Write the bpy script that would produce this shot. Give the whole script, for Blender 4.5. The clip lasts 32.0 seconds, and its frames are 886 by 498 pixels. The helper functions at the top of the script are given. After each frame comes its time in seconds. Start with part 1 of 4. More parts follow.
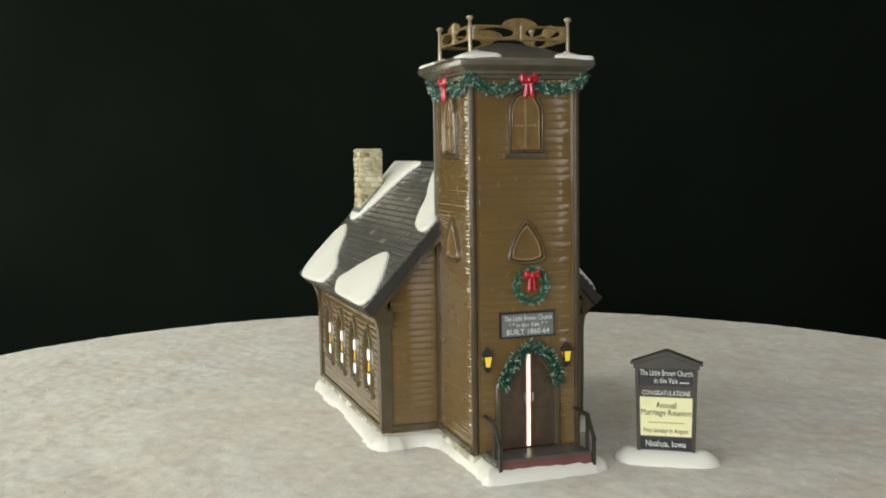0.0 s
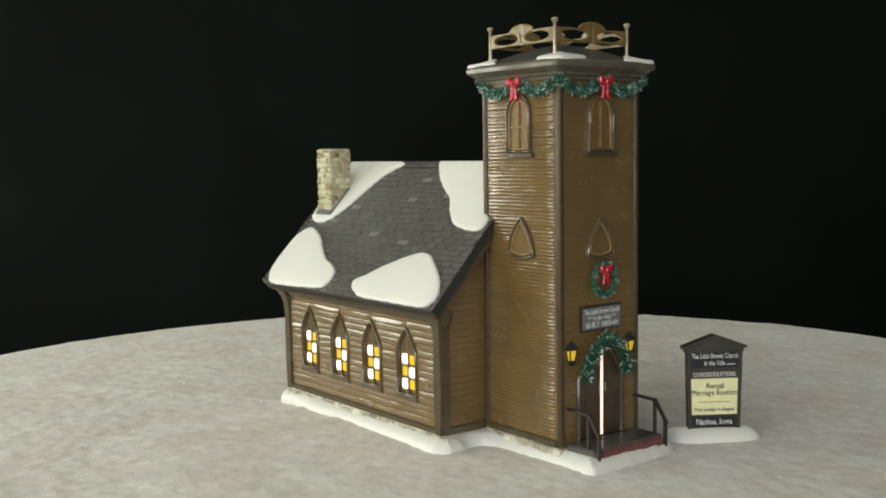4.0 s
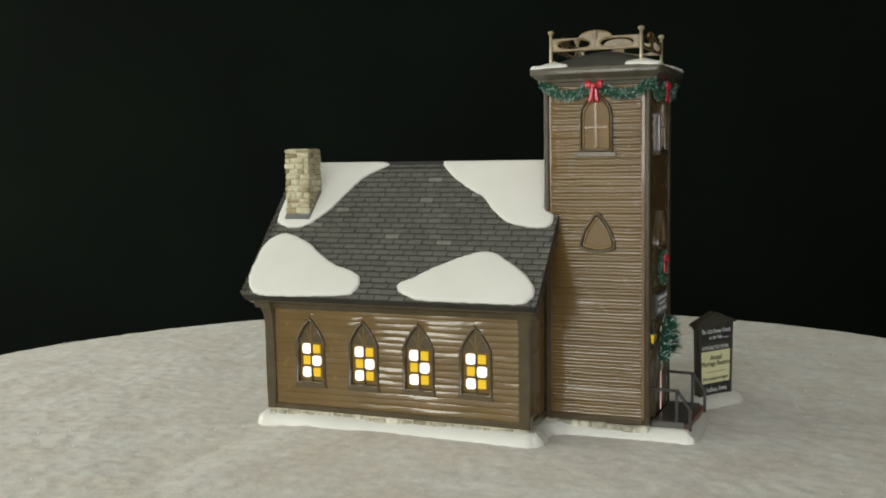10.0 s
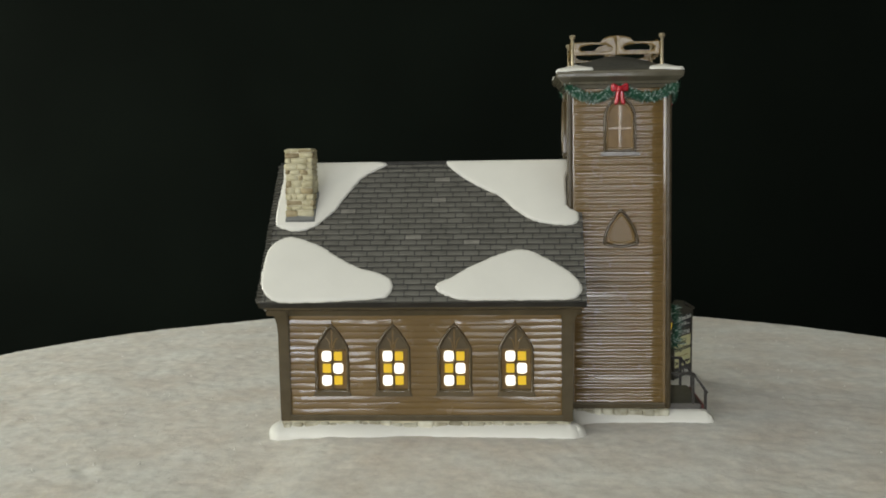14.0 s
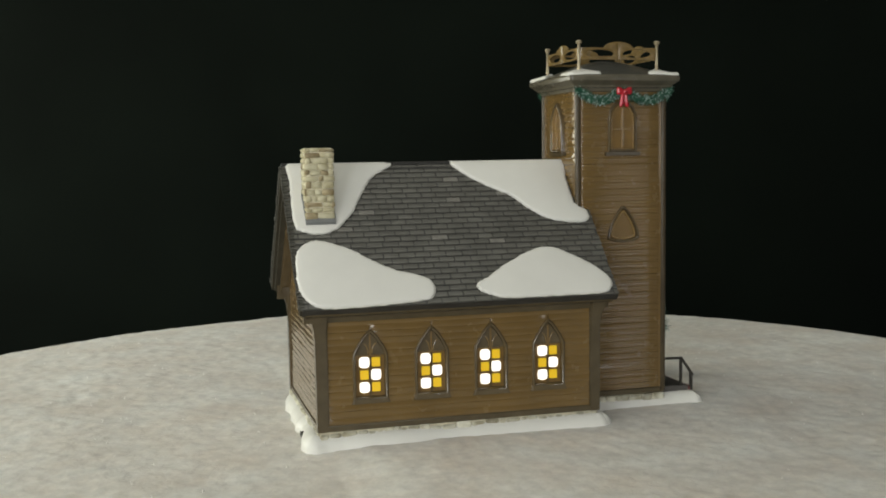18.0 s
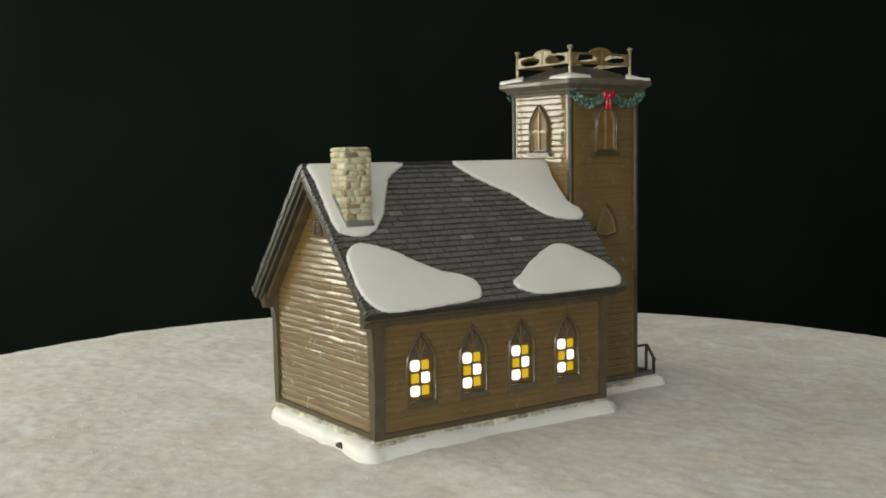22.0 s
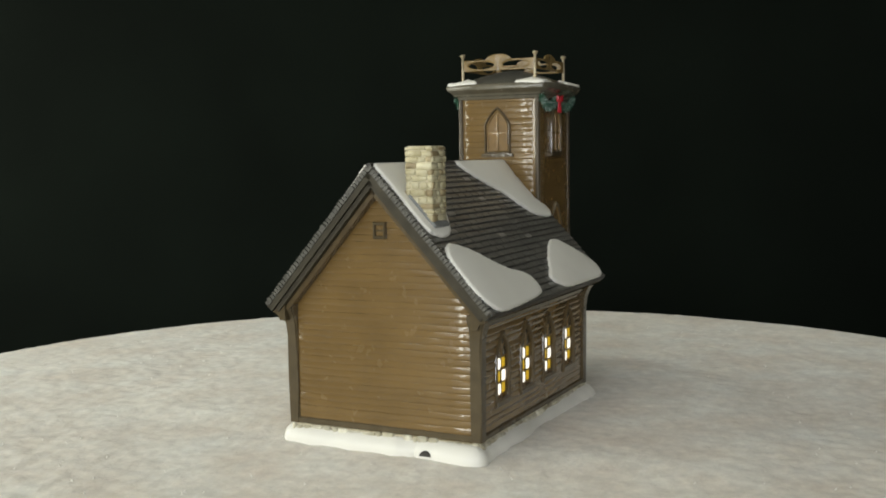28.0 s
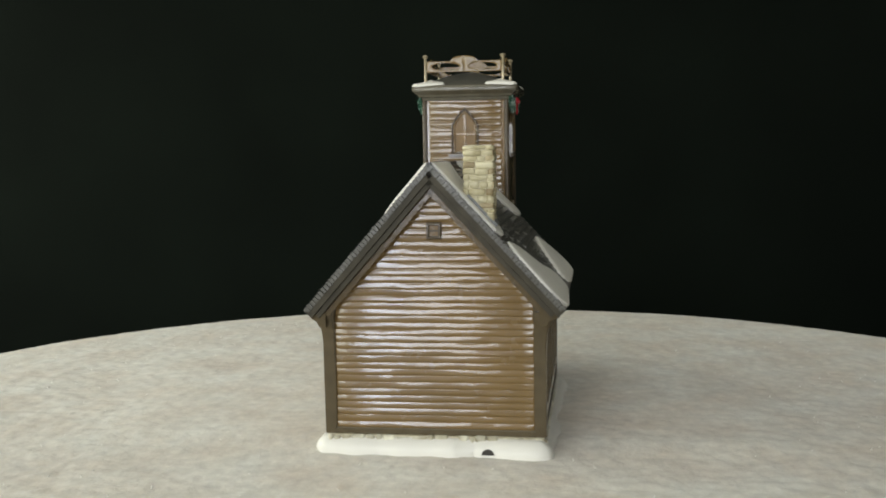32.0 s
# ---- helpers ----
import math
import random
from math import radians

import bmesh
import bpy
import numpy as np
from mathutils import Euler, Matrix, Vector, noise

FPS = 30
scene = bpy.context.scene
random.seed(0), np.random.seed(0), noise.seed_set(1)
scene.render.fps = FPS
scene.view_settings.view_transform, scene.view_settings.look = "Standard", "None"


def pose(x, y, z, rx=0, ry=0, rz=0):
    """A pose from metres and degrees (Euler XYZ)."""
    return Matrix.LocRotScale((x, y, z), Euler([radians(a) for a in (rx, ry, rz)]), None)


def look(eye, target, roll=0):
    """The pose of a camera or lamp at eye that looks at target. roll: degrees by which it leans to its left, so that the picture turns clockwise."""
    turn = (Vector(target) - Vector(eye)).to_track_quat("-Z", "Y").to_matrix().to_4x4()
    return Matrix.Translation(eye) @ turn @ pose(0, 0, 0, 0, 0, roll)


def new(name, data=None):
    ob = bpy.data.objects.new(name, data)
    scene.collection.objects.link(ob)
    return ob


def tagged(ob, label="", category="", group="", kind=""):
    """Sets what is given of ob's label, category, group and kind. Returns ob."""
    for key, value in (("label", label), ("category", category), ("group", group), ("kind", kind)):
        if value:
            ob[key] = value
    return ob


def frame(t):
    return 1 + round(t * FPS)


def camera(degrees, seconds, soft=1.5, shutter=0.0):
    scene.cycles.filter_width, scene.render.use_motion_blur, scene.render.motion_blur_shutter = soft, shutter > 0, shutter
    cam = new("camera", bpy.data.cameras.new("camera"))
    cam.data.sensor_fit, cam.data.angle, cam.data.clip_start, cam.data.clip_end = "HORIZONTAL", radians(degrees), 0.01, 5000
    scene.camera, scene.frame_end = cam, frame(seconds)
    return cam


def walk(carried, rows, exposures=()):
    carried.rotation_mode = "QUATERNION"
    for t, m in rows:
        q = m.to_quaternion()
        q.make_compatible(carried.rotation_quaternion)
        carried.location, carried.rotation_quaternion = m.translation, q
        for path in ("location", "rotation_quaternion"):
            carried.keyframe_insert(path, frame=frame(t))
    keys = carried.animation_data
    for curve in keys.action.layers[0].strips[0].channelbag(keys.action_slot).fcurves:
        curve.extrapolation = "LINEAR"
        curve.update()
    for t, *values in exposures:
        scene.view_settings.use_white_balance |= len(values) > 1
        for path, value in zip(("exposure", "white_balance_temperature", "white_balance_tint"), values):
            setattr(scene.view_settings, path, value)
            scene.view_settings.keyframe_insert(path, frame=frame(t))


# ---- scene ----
# The camera stands still; the covered turntable turns under it.
EYE = (0.0, -0.8, 0.1948)
cam = camera(45.16, 32.0, soft=1.85)
VIEW = look(EYE, (EYE[0] - 0.005494, EYE[1] + 0.996052, EYE[2] - 0.088599), -0.853)
walk(cam, [(0.0, VIEW), (32.0, VIEW)], [(0.0, 0.18), (2.0, 0.10), (6.0, -0.08), (9.0, -0.12), (13.0, -0.18), (18.0, -0.08), (22.0, 0.03), (28.0, 0.17), (32.0, 0.18)])

# ---- world and light ----
world = bpy.data.worlds.new("world")
scene.world = world
world.use_nodes = True
sky = world.node_tree.nodes.new("ShaderNodeTexSky")
sky.sky_type, sky.sun_disc = "NISHITA", False
sky.sun_elevation, sky.sun_rotation = radians(35), radians(250)
world.node_tree.links.new(sky.outputs[0], world.node_tree.nodes["Background"].inputs[0])
world.node_tree.nodes["Background"].inputs[1].default_value = 0.05


def window_light(name, centre, target, sx, sy, watts, colour):
    data = bpy.data.lights.new(name, "AREA")
    data.shape, data.size, data.size_y, data.energy, data.color = "RECTANGLE", sx, sy, watts, colour
    ob = new(name, data)
    ob.matrix_world = look(centre, target)
    return ob


for name, y, wide, watts in (("window_light_west", -0.36, 0.46, 6.6), ("window_light_west_mid", 0.495, 0.43, 7.4), ("window_light_west_far", 1.15, 0.52, 7.2)):
    window_light(name, (-1.66, y, 0.46), (0, y * 0.9, 0.25), wide, 0.68, watts * 1.10, (0.99, 1.0, 0.86))
window_light("window_light_corner", (-1.565, -1.535, 0.46), (0, 0, 0.20), 0.20, 0.70, 5.7, (0.99, 1.0, 0.92))
window_light("window_light_corner_right", (-1.16, -1.94, 0.46), (0, 0, 0.20), 0.62, 0.70, 9.6, (0.99, 1.0, 0.92))
window_light("window_light_south", (-0.80, -2.30, 0.46), (0, 0, 0.20), 0.13, 0.70, 4.4, (0.80, 0.87, 1.0))
window_light("window_light_south_mid", (-0.62, -2.30, 0.46), (0, 0, 0.20), 0.21, 0.70, 4.1, (0.95, 0.96, 1.0))
window_light("window_light_south_right", (0.14, -2.30, 0.46), (0, 0, 0.20), 0.44, 0.70, 9.3, (0.95, 0.97, 1.0))
window_light("window_light_south_blind", (-0.195, -2.30, 0.46), (0, 0, 0.20), 0.21, 0.70, 1.3, (0.95, 0.97, 1.0))
window_light("window_light_east", (1.78, -1.86, 0.46), (0, 0, 0.20), 0.16, 0.70, 1.0, (0.97, 0.98, 1.0))
# added overhead fill lamp, only to brighten the table from above
window_light("overhead_fill", (-0.1, -0.35, 1.66), (-0.1, -0.3, 0), 1.3, 1.0, 3.6, (0.99, 1.0, 0.85))


# ---- materials ----
def mat(name, colour, rough=0.5, vary=0.12, scale=60.0, bump=0.15, bump_scale=400.0, metal=0.0, coat=0.0, spec=0.5, second=None, each=0.0, depth=0.0006, coat_rough=0.15):
    """A painted or natural surface: colour drifting at two scales, fine relief, and a little gloss drift."""
    m = bpy.data.materials.new(name)
    m.use_nodes = True
    nt = m.node_tree
    b = nt.nodes["Principled BSDF"]
    co = nt.nodes.new("ShaderNodeTexCoord")
    n1, n2 = nt.nodes.new("ShaderNodeTexNoise"), nt.nodes.new("ShaderNodeTexNoise")
    n1.inputs["Scale"].default_value, n1.inputs["Detail"].default_value = scale, 6
    n2.inputs["Scale"].default_value, n2.inputs["Detail"].default_value = bump_scale, 4
    for n in (n1, n2):
        nt.links.new(co.outputs["Object"], n.inputs["Vector"])
    ramp = nt.nodes.new("ShaderNodeValToRGB")
    lo = [c * (1 - vary) for c in colour]
    hi = list(second) if second else [min(1, c * (1 + vary)) for c in colour]
    ramp.color_ramp.elements[0].position, ramp.color_ramp.elements[1].position = 0.32, 0.68
    ramp.color_ramp.elements[0].color, ramp.color_ramp.elements[1].color = (*lo, 1), (*hi, 1)
    nt.links.new(n1.outputs["Fac"], ramp.inputs[0])
    colour_out = ramp.outputs[0]
    if each:
        info = nt.nodes.new("ShaderNodeObjectInfo")
        geo = nt.nodes.new("ShaderNodeNewGeometry")
        add = nt.nodes.new("ShaderNodeMath")
        add.operation = "ADD"
        nt.links.new(info.outputs["Random"], add.inputs[0])
        nt.links.new(geo.outputs["Random Per Island"], add.inputs[1])
        rng = nt.nodes.new("ShaderNodeMapRange")
        rng.inputs["From Max"].default_value = 2.0
        rng.inputs["To Min"].default_value, rng.inputs["To Max"].default_value = 1 - each, 1 + each
        nt.links.new(add.outputs[0], rng.inputs["Value"])
        hsv = nt.nodes.new("ShaderNodeHueSaturation")
        nt.links.new(rng.outputs[0], hsv.inputs["Value"])
        nt.links.new(colour_out, hsv.inputs["Color"])
        colour_out = hsv.outputs[0]
    nt.links.new(colour_out, b.inputs["Base Color"])
    gloss = nt.nodes.new("ShaderNodeMapRange")
    gloss.inputs["To Min"].default_value, gloss.inputs["To Max"].default_value = max(0.05, rough - 0.08), min(1, rough + 0.08)
    nt.links.new(n2.outputs["Fac"], gloss.inputs["Value"])
    nt.links.new(gloss.outputs[0], b.inputs["Roughness"])
    bp = nt.nodes.new("ShaderNodeBump")
    bp.inputs["Strength"].default_value, bp.inputs["Distance"].default_value = bump, depth
    nt.links.new(n2.outputs["Fac"], bp.inputs["Height"])
    nt.links.new(bp.outputs[0], b.inputs["Normal"])
    b.inputs["Metallic"].default_value = metal
    b.inputs["Specular IOR Level"].default_value = spec
    b.inputs["Coat Weight"].default_value = coat
    b.inputs["Coat Roughness"].default_value = coat_rough
    return m


def glow(name, colour, strength, base=(0.8, 0.8, 0.7)):
    m = mat(name, base, 0.3, 0.05)
    b = m.node_tree.nodes["Principled BSDF"]
    b.inputs["Emission Color"].default_value = (*colour, 1)
    b.inputs["Emission Strength"].default_value = strength
    return m


BROWN = mat("brown_glazed_siding", (0.155, 0.096, 0.032), 0.25, 0.10, 40, 0.10, 120, coat=0.72, each=0.05, coat_rough=0.065, spec=0.36)
BROWN_FLAT = mat("brown_glazed_wall", (0.155, 0.096, 0.032), 0.25, 0.10, 40, 0.10, 120, coat=0.72, coat_rough=0.065, spec=0.36)
for glazed in (BROWN, BROWN_FLAT):  # brush marks along the boards spread the gloss upright
    nt = glazed.node_tree
    tan = nt.nodes.new("ShaderNodeTangent")
    tan.direction_type, tan.axis = "RADIAL", "Z"
    b = nt.nodes["Principled BSDF"]
    nt.links.new(tan.outputs[0], b.inputs["Tangent"])
    b.inputs["Anisotropic"].default_value, b.inputs["Anisotropic Rotation"].default_value = 0.9, 0.25
DARK = mat("dark_brown_trim", (0.080, 0.061, 0.033), 0.16, 0.15, 90, 0.3, 250)
CORNICE = mat("olive_grey_cornice", (0.105, 0.094, 0.066), 0.24, 0.15, 90, 0.4, 250)
POST_BROWN = mat("dark_brown_post", (0.066, 0.050, 0.028), 0.30, 0.15, 90, 0.8, 300, spec=0.28)
SLATE = mat("charcoal_shingle", (0.112, 0.108, 0.093), 0.40, 0.14, 90, 0.35, 350, coat=0.6, each=0.14, coat_rough=0.14, spec=0.2)
SLATE_PALE = mat("pale_grey_shingle", (0.19, 0.18, 0.155), 0.30, 0.18, 120, 0.5, 500)
TOWER_SLATE = mat("olive_grey_tower_roof", (0.078, 0.075, 0.062), 0.32, 0.18, 90, 0.5, 300)
SLATE_FLAT = mat("charcoal_roof", (0.026, 0.025, 0.022), 0.45, 0.18, 120, 0.4, 500)
SNOW = mat("white_glazed_snow", (0.72, 0.706, 0.642), 0.48, 0.03, 30, 0.2, 160, coat=0.05)
STONE = mat("cream_chimney_stone", (0.47, 0.405, 0.22), 0.5, 0.20, 110, 0.6, 500, second=(0.60, 0.56, 0.38), each=0.13)
STONE_DARK = mat("tan_chimney_stone", (0.28, 0.21, 0.10), 0.5, 0.25, 110, 0.6, 500, second=(0.42, 0.35, 0.20), each=0.2)
MORTAR = mat("tan_mortar", (0.56, 0.51, 0.36), 0.7, 0.2, 150, 0.5, 600)
FOUND = mat("foundation_stone", (0.40, 0.35, 0.22), 0.5, 0.35, 110, 0.5, 500, second=(0.62, 0.60, 0.48), each=0.35)
GOLD = mat("ochre_painted_metal", (0.175, 0.116, 0.040), 0.24, 0.2, 160, 0.4, 300)
POST = mat("weathered_cream_metal", (0.36, 0.30, 0.19), 0.3, 0.25, 200, 0.3, 500, metal=0.2)
SASH = mat("tan_window_sash", (0.180, 0.108, 0.036), 0.34, 0.15, 120, 0.5, 300, spec=0.25)
PINE = mat("dark_green_tinsel", (0.016, 0.100, 0.052), 0.45, 0.35, 300, 0.2, 800, each=0.4)
SASH_PALE = mat("ochre_sash", (0.225, 0.145, 0.058), 0.11, 0.15, 120, 0.4, 300)
FRAME_BROWN = mat("dark_window_frame", (0.092, 0.066, 0.032), 0.20, 0.15, 120, 0.25, 300, coat=0.4, coat_rough=0.07)
FROST = mat("frosted_needle", (0.50, 0.60, 0.54), 0.5, 0.2, 300, 0.2, 800)
RAKE = mat("olive_brown_rake", (0.050, 0.044, 0.030), 0.46, 0.2, 90, 0.4, 250, spec=0.14)
RED = mat("red_glazed_ribbon", (0.46, 0.014, 0.026), 0.26, 0.15, 120, 0.2, 400, coat=0.4)
DOOR = mat("dark_oak_door", (0.060, 0.038, 0.020), 0.35, 0.25, 150, 0.4, 500, coat=0.2)
EDGE_GLOW = mat("red_edge_glow", (0.26, 0.040, 0.020), 0.35, 0.15, 150, 0.2, 500)
PORCH = mat("grey_porch_floor", (0.085, 0.078, 0.070), 0.35, 0.2, 90, 0.4, 400, coat=0.2)
RISER = mat("red_brown_riser", (0.150, 0.052, 0.046), 0.4, 0.2, 90, 0.4, 400)
BLACK = mat("black_iron", (0.028, 0.025, 0.020), 0.35, 0.2, 200, 0.3, 500)
PLATE = mat("grey_plaque", (0.17, 0.175, 0.17), 0.4, 0.12, 200, 0.2, 500)
LETTER = mat("pale_lettering", (0.72, 0.72, 0.68), 0.5, 0.05, 300, 0.1, 600)
RULE = mat("ochre_rule", (0.45, 0.34, 0.08), 0.5, 0.05, 300, 0.1, 600)
INK = mat("dark_lettering", (0.030, 0.030, 0.022), 0.5, 0.1, 300, 0.1, 600)
CREAM = mat("cream_notice", (0.80, 0.78, 0.44), 0.5, 0.04, 120, 0.15, 500)
BOARD = mat("dark_olive_board", (0.044, 0.040, 0.027), 0.4, 0.15, 120, 0.3, 400)
BAND = mat("black_sign_band", (0.016, 0.017, 0.020), 0.35, 0.15, 120, 0.2, 400)
BRASS = mat("silver_handle", (0.32, 0.30, 0.26), 0.35, 0.1, 300, 0.2, 600, metal=0.8)
LIT = glow("lit_pane", (1.0, 0.92, 0.79), 1.12)
AMBER = glow("amber_pane", (1.0, 0.64, 0.015), 0.32, (0.68, 0.43, 0.02))
SLIT = glow("lit_door_gap", (1.0, 0.84, 0.66), 1.15)
LANTERN = glow("lantern_glass", (1.0, 0.66, 0.03), 0.36, (0.7, 0.5, 0.03))
HOLE_SHADE = mat("painted_hole_shade", (0.035, 0.032, 0.026), 0.7, 0.1)
BLACKCLOTH = mat("black_backdrop_cloth", (0.0044, 0.0068, 0.0047), 0.95, 0.25, 3, 0.2, 200, spec=0.1)
WALLPAINT = mat("grey_wall_paint", (0.17, 0.165, 0.15), 0.85, 0.05, 2, 0.1, 100)
CEILPAINT = mat("white_ceiling_paint", (0.70, 0.69, 0.66), 0.85, 0.04, 2, 0.1, 100)


def fleece():
    """Short-pile fleece: drifting warm and grey patches, clumps of pile, and soft relief."""
    m = mat("white_fleece", (0.575, 0.512, 0.428), 0.95, 0.04, 15, 0.30, 330, second=(0.622, 0.612, 0.552), spec=0.12, depth=0.0014)
    nt = m.node_tree
    b = nt.nodes["Principled BSDF"]
    co = nt.nodes["Texture Coordinate"]
    src = b.inputs["Base Color"].links[0].from_socket
    for scale, lo, hi in ((22.0, 0.95, 1.04), (48.0, 0.92, 1.06), (105.0, 0.90, 1.08), (300.0, 0.96, 1.04)):
        n = nt.nodes.new("ShaderNodeTexNoise")
        n.inputs["Scale"].default_value, n.inputs["Detail"].default_value, n.inputs["Roughness"].default_value = scale, 3, 0.6
        nt.links.new(co.outputs["Object"], n.inputs["Vector"])
        r = nt.nodes.new("ShaderNodeMapRange")
        r.inputs["From Min"].default_value, r.inputs["From Max"].default_value = 0.3, 0.7
        r.inputs["To Min"].default_value, r.inputs["To Max"].default_value = lo, hi
        nt.links.new(n.outputs["Fac"], r.inputs["Value"])
        h = nt.nodes.new("ShaderNodeHueSaturation")
        nt.links.new(r.outputs[0], h.inputs["Value"])
        nt.links.new(src, h.inputs["Color"])
        src = h.outputs[0]
    nt.links.new(src, b.inputs["Base Color"])
    b.inputs["Subsurface Weight"].default_value, b.inputs["Subsurface Scale"].default_value = 0.85, 0.004
    b.inputs["Subsurface Radius"].default_value = (1.0, 0.95, 0.85)
    b.inputs["Sheen Weight"].default_value, b.inputs["Sheen Roughness"].default_value = 0.2, 0.5
    return m


TUFT = mat("white_tuft", (0.70, 0.68, 0.62), 0.9, 0.05)
FLEECE = fleece()


# ---- building helpers ----


def part(name, bm, material, parent, label="", smooth=None):
    """Links a bmesh as one mesh object under a thing or under a part."""
    me = bm
    if not isinstance(bm, bpy.types.Mesh):
        bmesh.ops.recalc_face_normals(bm, faces=bm.faces)
        me = bpy.data.meshes.new(name)
        bm.to_mesh(me)
        bm.free()
    if not me.materials:
        me.materials.append(material)
    if smooth is not None:
        me.shade_smooth()
        me.set_sharp_from_angle(angle=radians(smooth))
    ob = new(name, me)
    ob.parent = parent
    if label:
        ob["label"] = label
    return ob


def empty(name, parent=None):
    ob = new(name)
    ob.empty_display_size = 0.01
    ob.parent = parent
    return ob


def box(x0, x1, y0, y1, z0, z1, bevel=0.0, bm=None, seg=1):
    bm = bm or bmesh.new()
    vs = [bm.verts.new((x, y, z)) for x in (x0, x1) for y in (y0, y1) for z in (z0, z1)]
    fs = [bm.faces.new([vs[i] for i in q]) for q in ((0, 1, 3, 2), (4, 6, 7, 5), (0, 4, 5, 1), (2, 3, 7, 6), (0, 2, 6, 4), (1, 5, 7, 3))]
    if bevel:
        es = list({e for f in fs for e in f.edges})
        bmesh.ops.bevel(bm, geom=es, offset=bevel, segments=seg, affect="EDGES", profile=0.5)
    return bm


def prism(points, place, d0, d1, bevel=0.0):
    """A solid from an outline of (u, v), between depths d0 and d1; place(u, v, d) gives the point."""
    bm = bmesh.new()
    a = [bm.verts.new(place(u, v, d0)) for u, v in points]
    b = [bm.verts.new(place(u, v, d1)) for u, v in points]
    n = len(points)
    fb = bm.faces.new(b)
    bm.faces.new(a[::-1])
    for i in range(n):
        bm.faces.new((a[i], a[(i + 1) % n], b[(i + 1) % n], b[i]))
    if bevel:
        bmesh.ops.bevel(bm, geom=list(fb.edges), offset=bevel, segments=2, affect="EDGES")
    return bm


def ring_plate(outer, inner, place, d0, d1):
    """A solid border between two outlines with the same number of points."""
    bm = bmesh.new()

    def between(k):
        return [(a[0] + (b[0] - a[0]) * k, a[1] + (b[1] - a[1]) * k) for a, b in zip(outer, inner)]
    dm = d0 + (d1 - d0) * 0.68
    rows = [[bm.verts.new(place(u, v, d)) for u, v in line] for line, d in ((outer, d0), (outer, dm), (between(0.25), d1), (between(0.75), d1), (inner, dm), (inner, d0))]
    n, m = len(outer), len(rows)
    for k in range(m):
        p, q = rows[k], rows[(k + 1) % m]
        for i in range(n):
            bm.faces.new((p[i], p[(i + 1) % n], q[(i + 1) % n], q[i]))
    return bm


def bead(outer, inner, place, d0, d1):
    """A moulded border: round in section between two outlines with the same number of points."""
    bm = bmesh.new()
    section = [(0.0, 0.0), (0.0, 0.55), (0.10, 0.80), (0.28, 0.96), (0.50, 1.0), (0.72, 0.94), (0.90, 0.74), (1.0, 0.45), (1.0, 0.0)]
    rows = [[bm.verts.new(place(a[0] + (b[0] - a[0]) * k, a[1] + (b[1] - a[1]) * k, d0 + (d1 - d0) * h)) for a, b in zip(outer, inner)] for k, h in section]
    n, m = len(outer), len(rows)
    for k in range(m):
        p, q = rows[k], rows[(k + 1) % m]
        for i in range(n):
            bm.faces.new((p[i], p[(i + 1) % n], q[(i + 1) % n], q[i]))
    return bm


def smooth_outline(points, steps=6):
    out = []
    n = len(points)
    for i in range(n):
        p0, p1, p2, p3 = (Vector(points[(i + k) % n]) for k in (-1, 0, 1, 2))
        for s in range(steps):
            t = s / steps
            out.append(tuple(0.5 * (2 * p1 + (p2 - p0) * t + (2 * p0 - 5 * p1 + 4 * p2 - p3) * t * t + (3 * p1 - p0 - 3 * p2 + p3) * t ** 3)))
    return out


def inset(points, d):
    n = len(points)
    area = sum(points[i][0] * points[(i + 1) % n][1] - points[(i + 1) % n][0] * points[i][1] for i in range(n))
    s = 1 if area > 0 else -1
    out = []
    for i in range(n):
        a, b = Vector(points[i - 1]), Vector(points[(i + 1) % n])
        t = (b - a).normalized()
        out.append((points[i][0] - s * t.y * d, points[i][1] + s * t.x * d))
    return out


def blob(points, place, height, edge=0.002, steps=6, seed=0, wobble=0.0, skirt=False, least=-1.0):
    """A soft pillow of snow over an outline: place(u, v, h)."""
    rnd = random.Random(seed)
    line = smooth_outline(points, steps)
    if wobble:
        line = [(u + rnd.uniform(-wobble, wobble), v + rnd.uniform(-wobble, wobble)) for u, v in line]
    line = [(u, max(v, least)) for u, v in line]
    bm = bmesh.new()
    rows = []
    levels = ((0.0, -0.0022), (0.0, 0.10), (0.10, 0.30), (0.32, 0.50), (0.70, 0.68), (1.2, 0.86), (1.7, 0.97), (2.1, 1.0)) if skirt else ((0.0, -0.0006), (-0.15, 0.25), (0.05, 0.55), (0.4, 0.85), (1.0, 1.0))
    for d, h in levels:
        hh = h * height if h > 0 else h
        rows.append([bm.verts.new(place(u, v, hh)) for u, v in inset(line, d * edge)])
    n = len(line)
    for p, q in zip(rows, rows[1:]):
        for i in range(n):
            bm.faces.new((p[i], p[(i + 1) % n], q[(i + 1) % n], q[i]))
    edges = [bm.edges.get((rows[-1][i], rows[-1][(i + 1) % n])) for i in range(n)]
    bmesh.ops.triangle_fill(bm, use_beauty=True, edges=edges)
    return bm


def arch(w, z0, spring, apex, steps=6, shoulder=0.75):
    """A pointed arch outline, centred on u = 0: the two feet, then up and over."""
    half = w / 2
    right = [(half, z0), (half, spring)]
    for i in range(1, steps):
        t = i / steps
        right.append((half * (1 - t) ** shoulder * (1 + 0.18 * t * (1 - t)), spring + (apex - spring) * t))
    left = [(-u, v) for u, v in right[::-1]]
    return right + [(0, apex)] + left


def round_arch(w, z0, spring, apex, steps=8):
    half = w / 2
    pts = [(half, z0)]
    for i in range(steps + 1):
        a = math.pi * i / steps
        pts.append((half * math.cos(a), spring + (apex - spring) * math.sin(a)))
    return pts + [(-half, z0)]


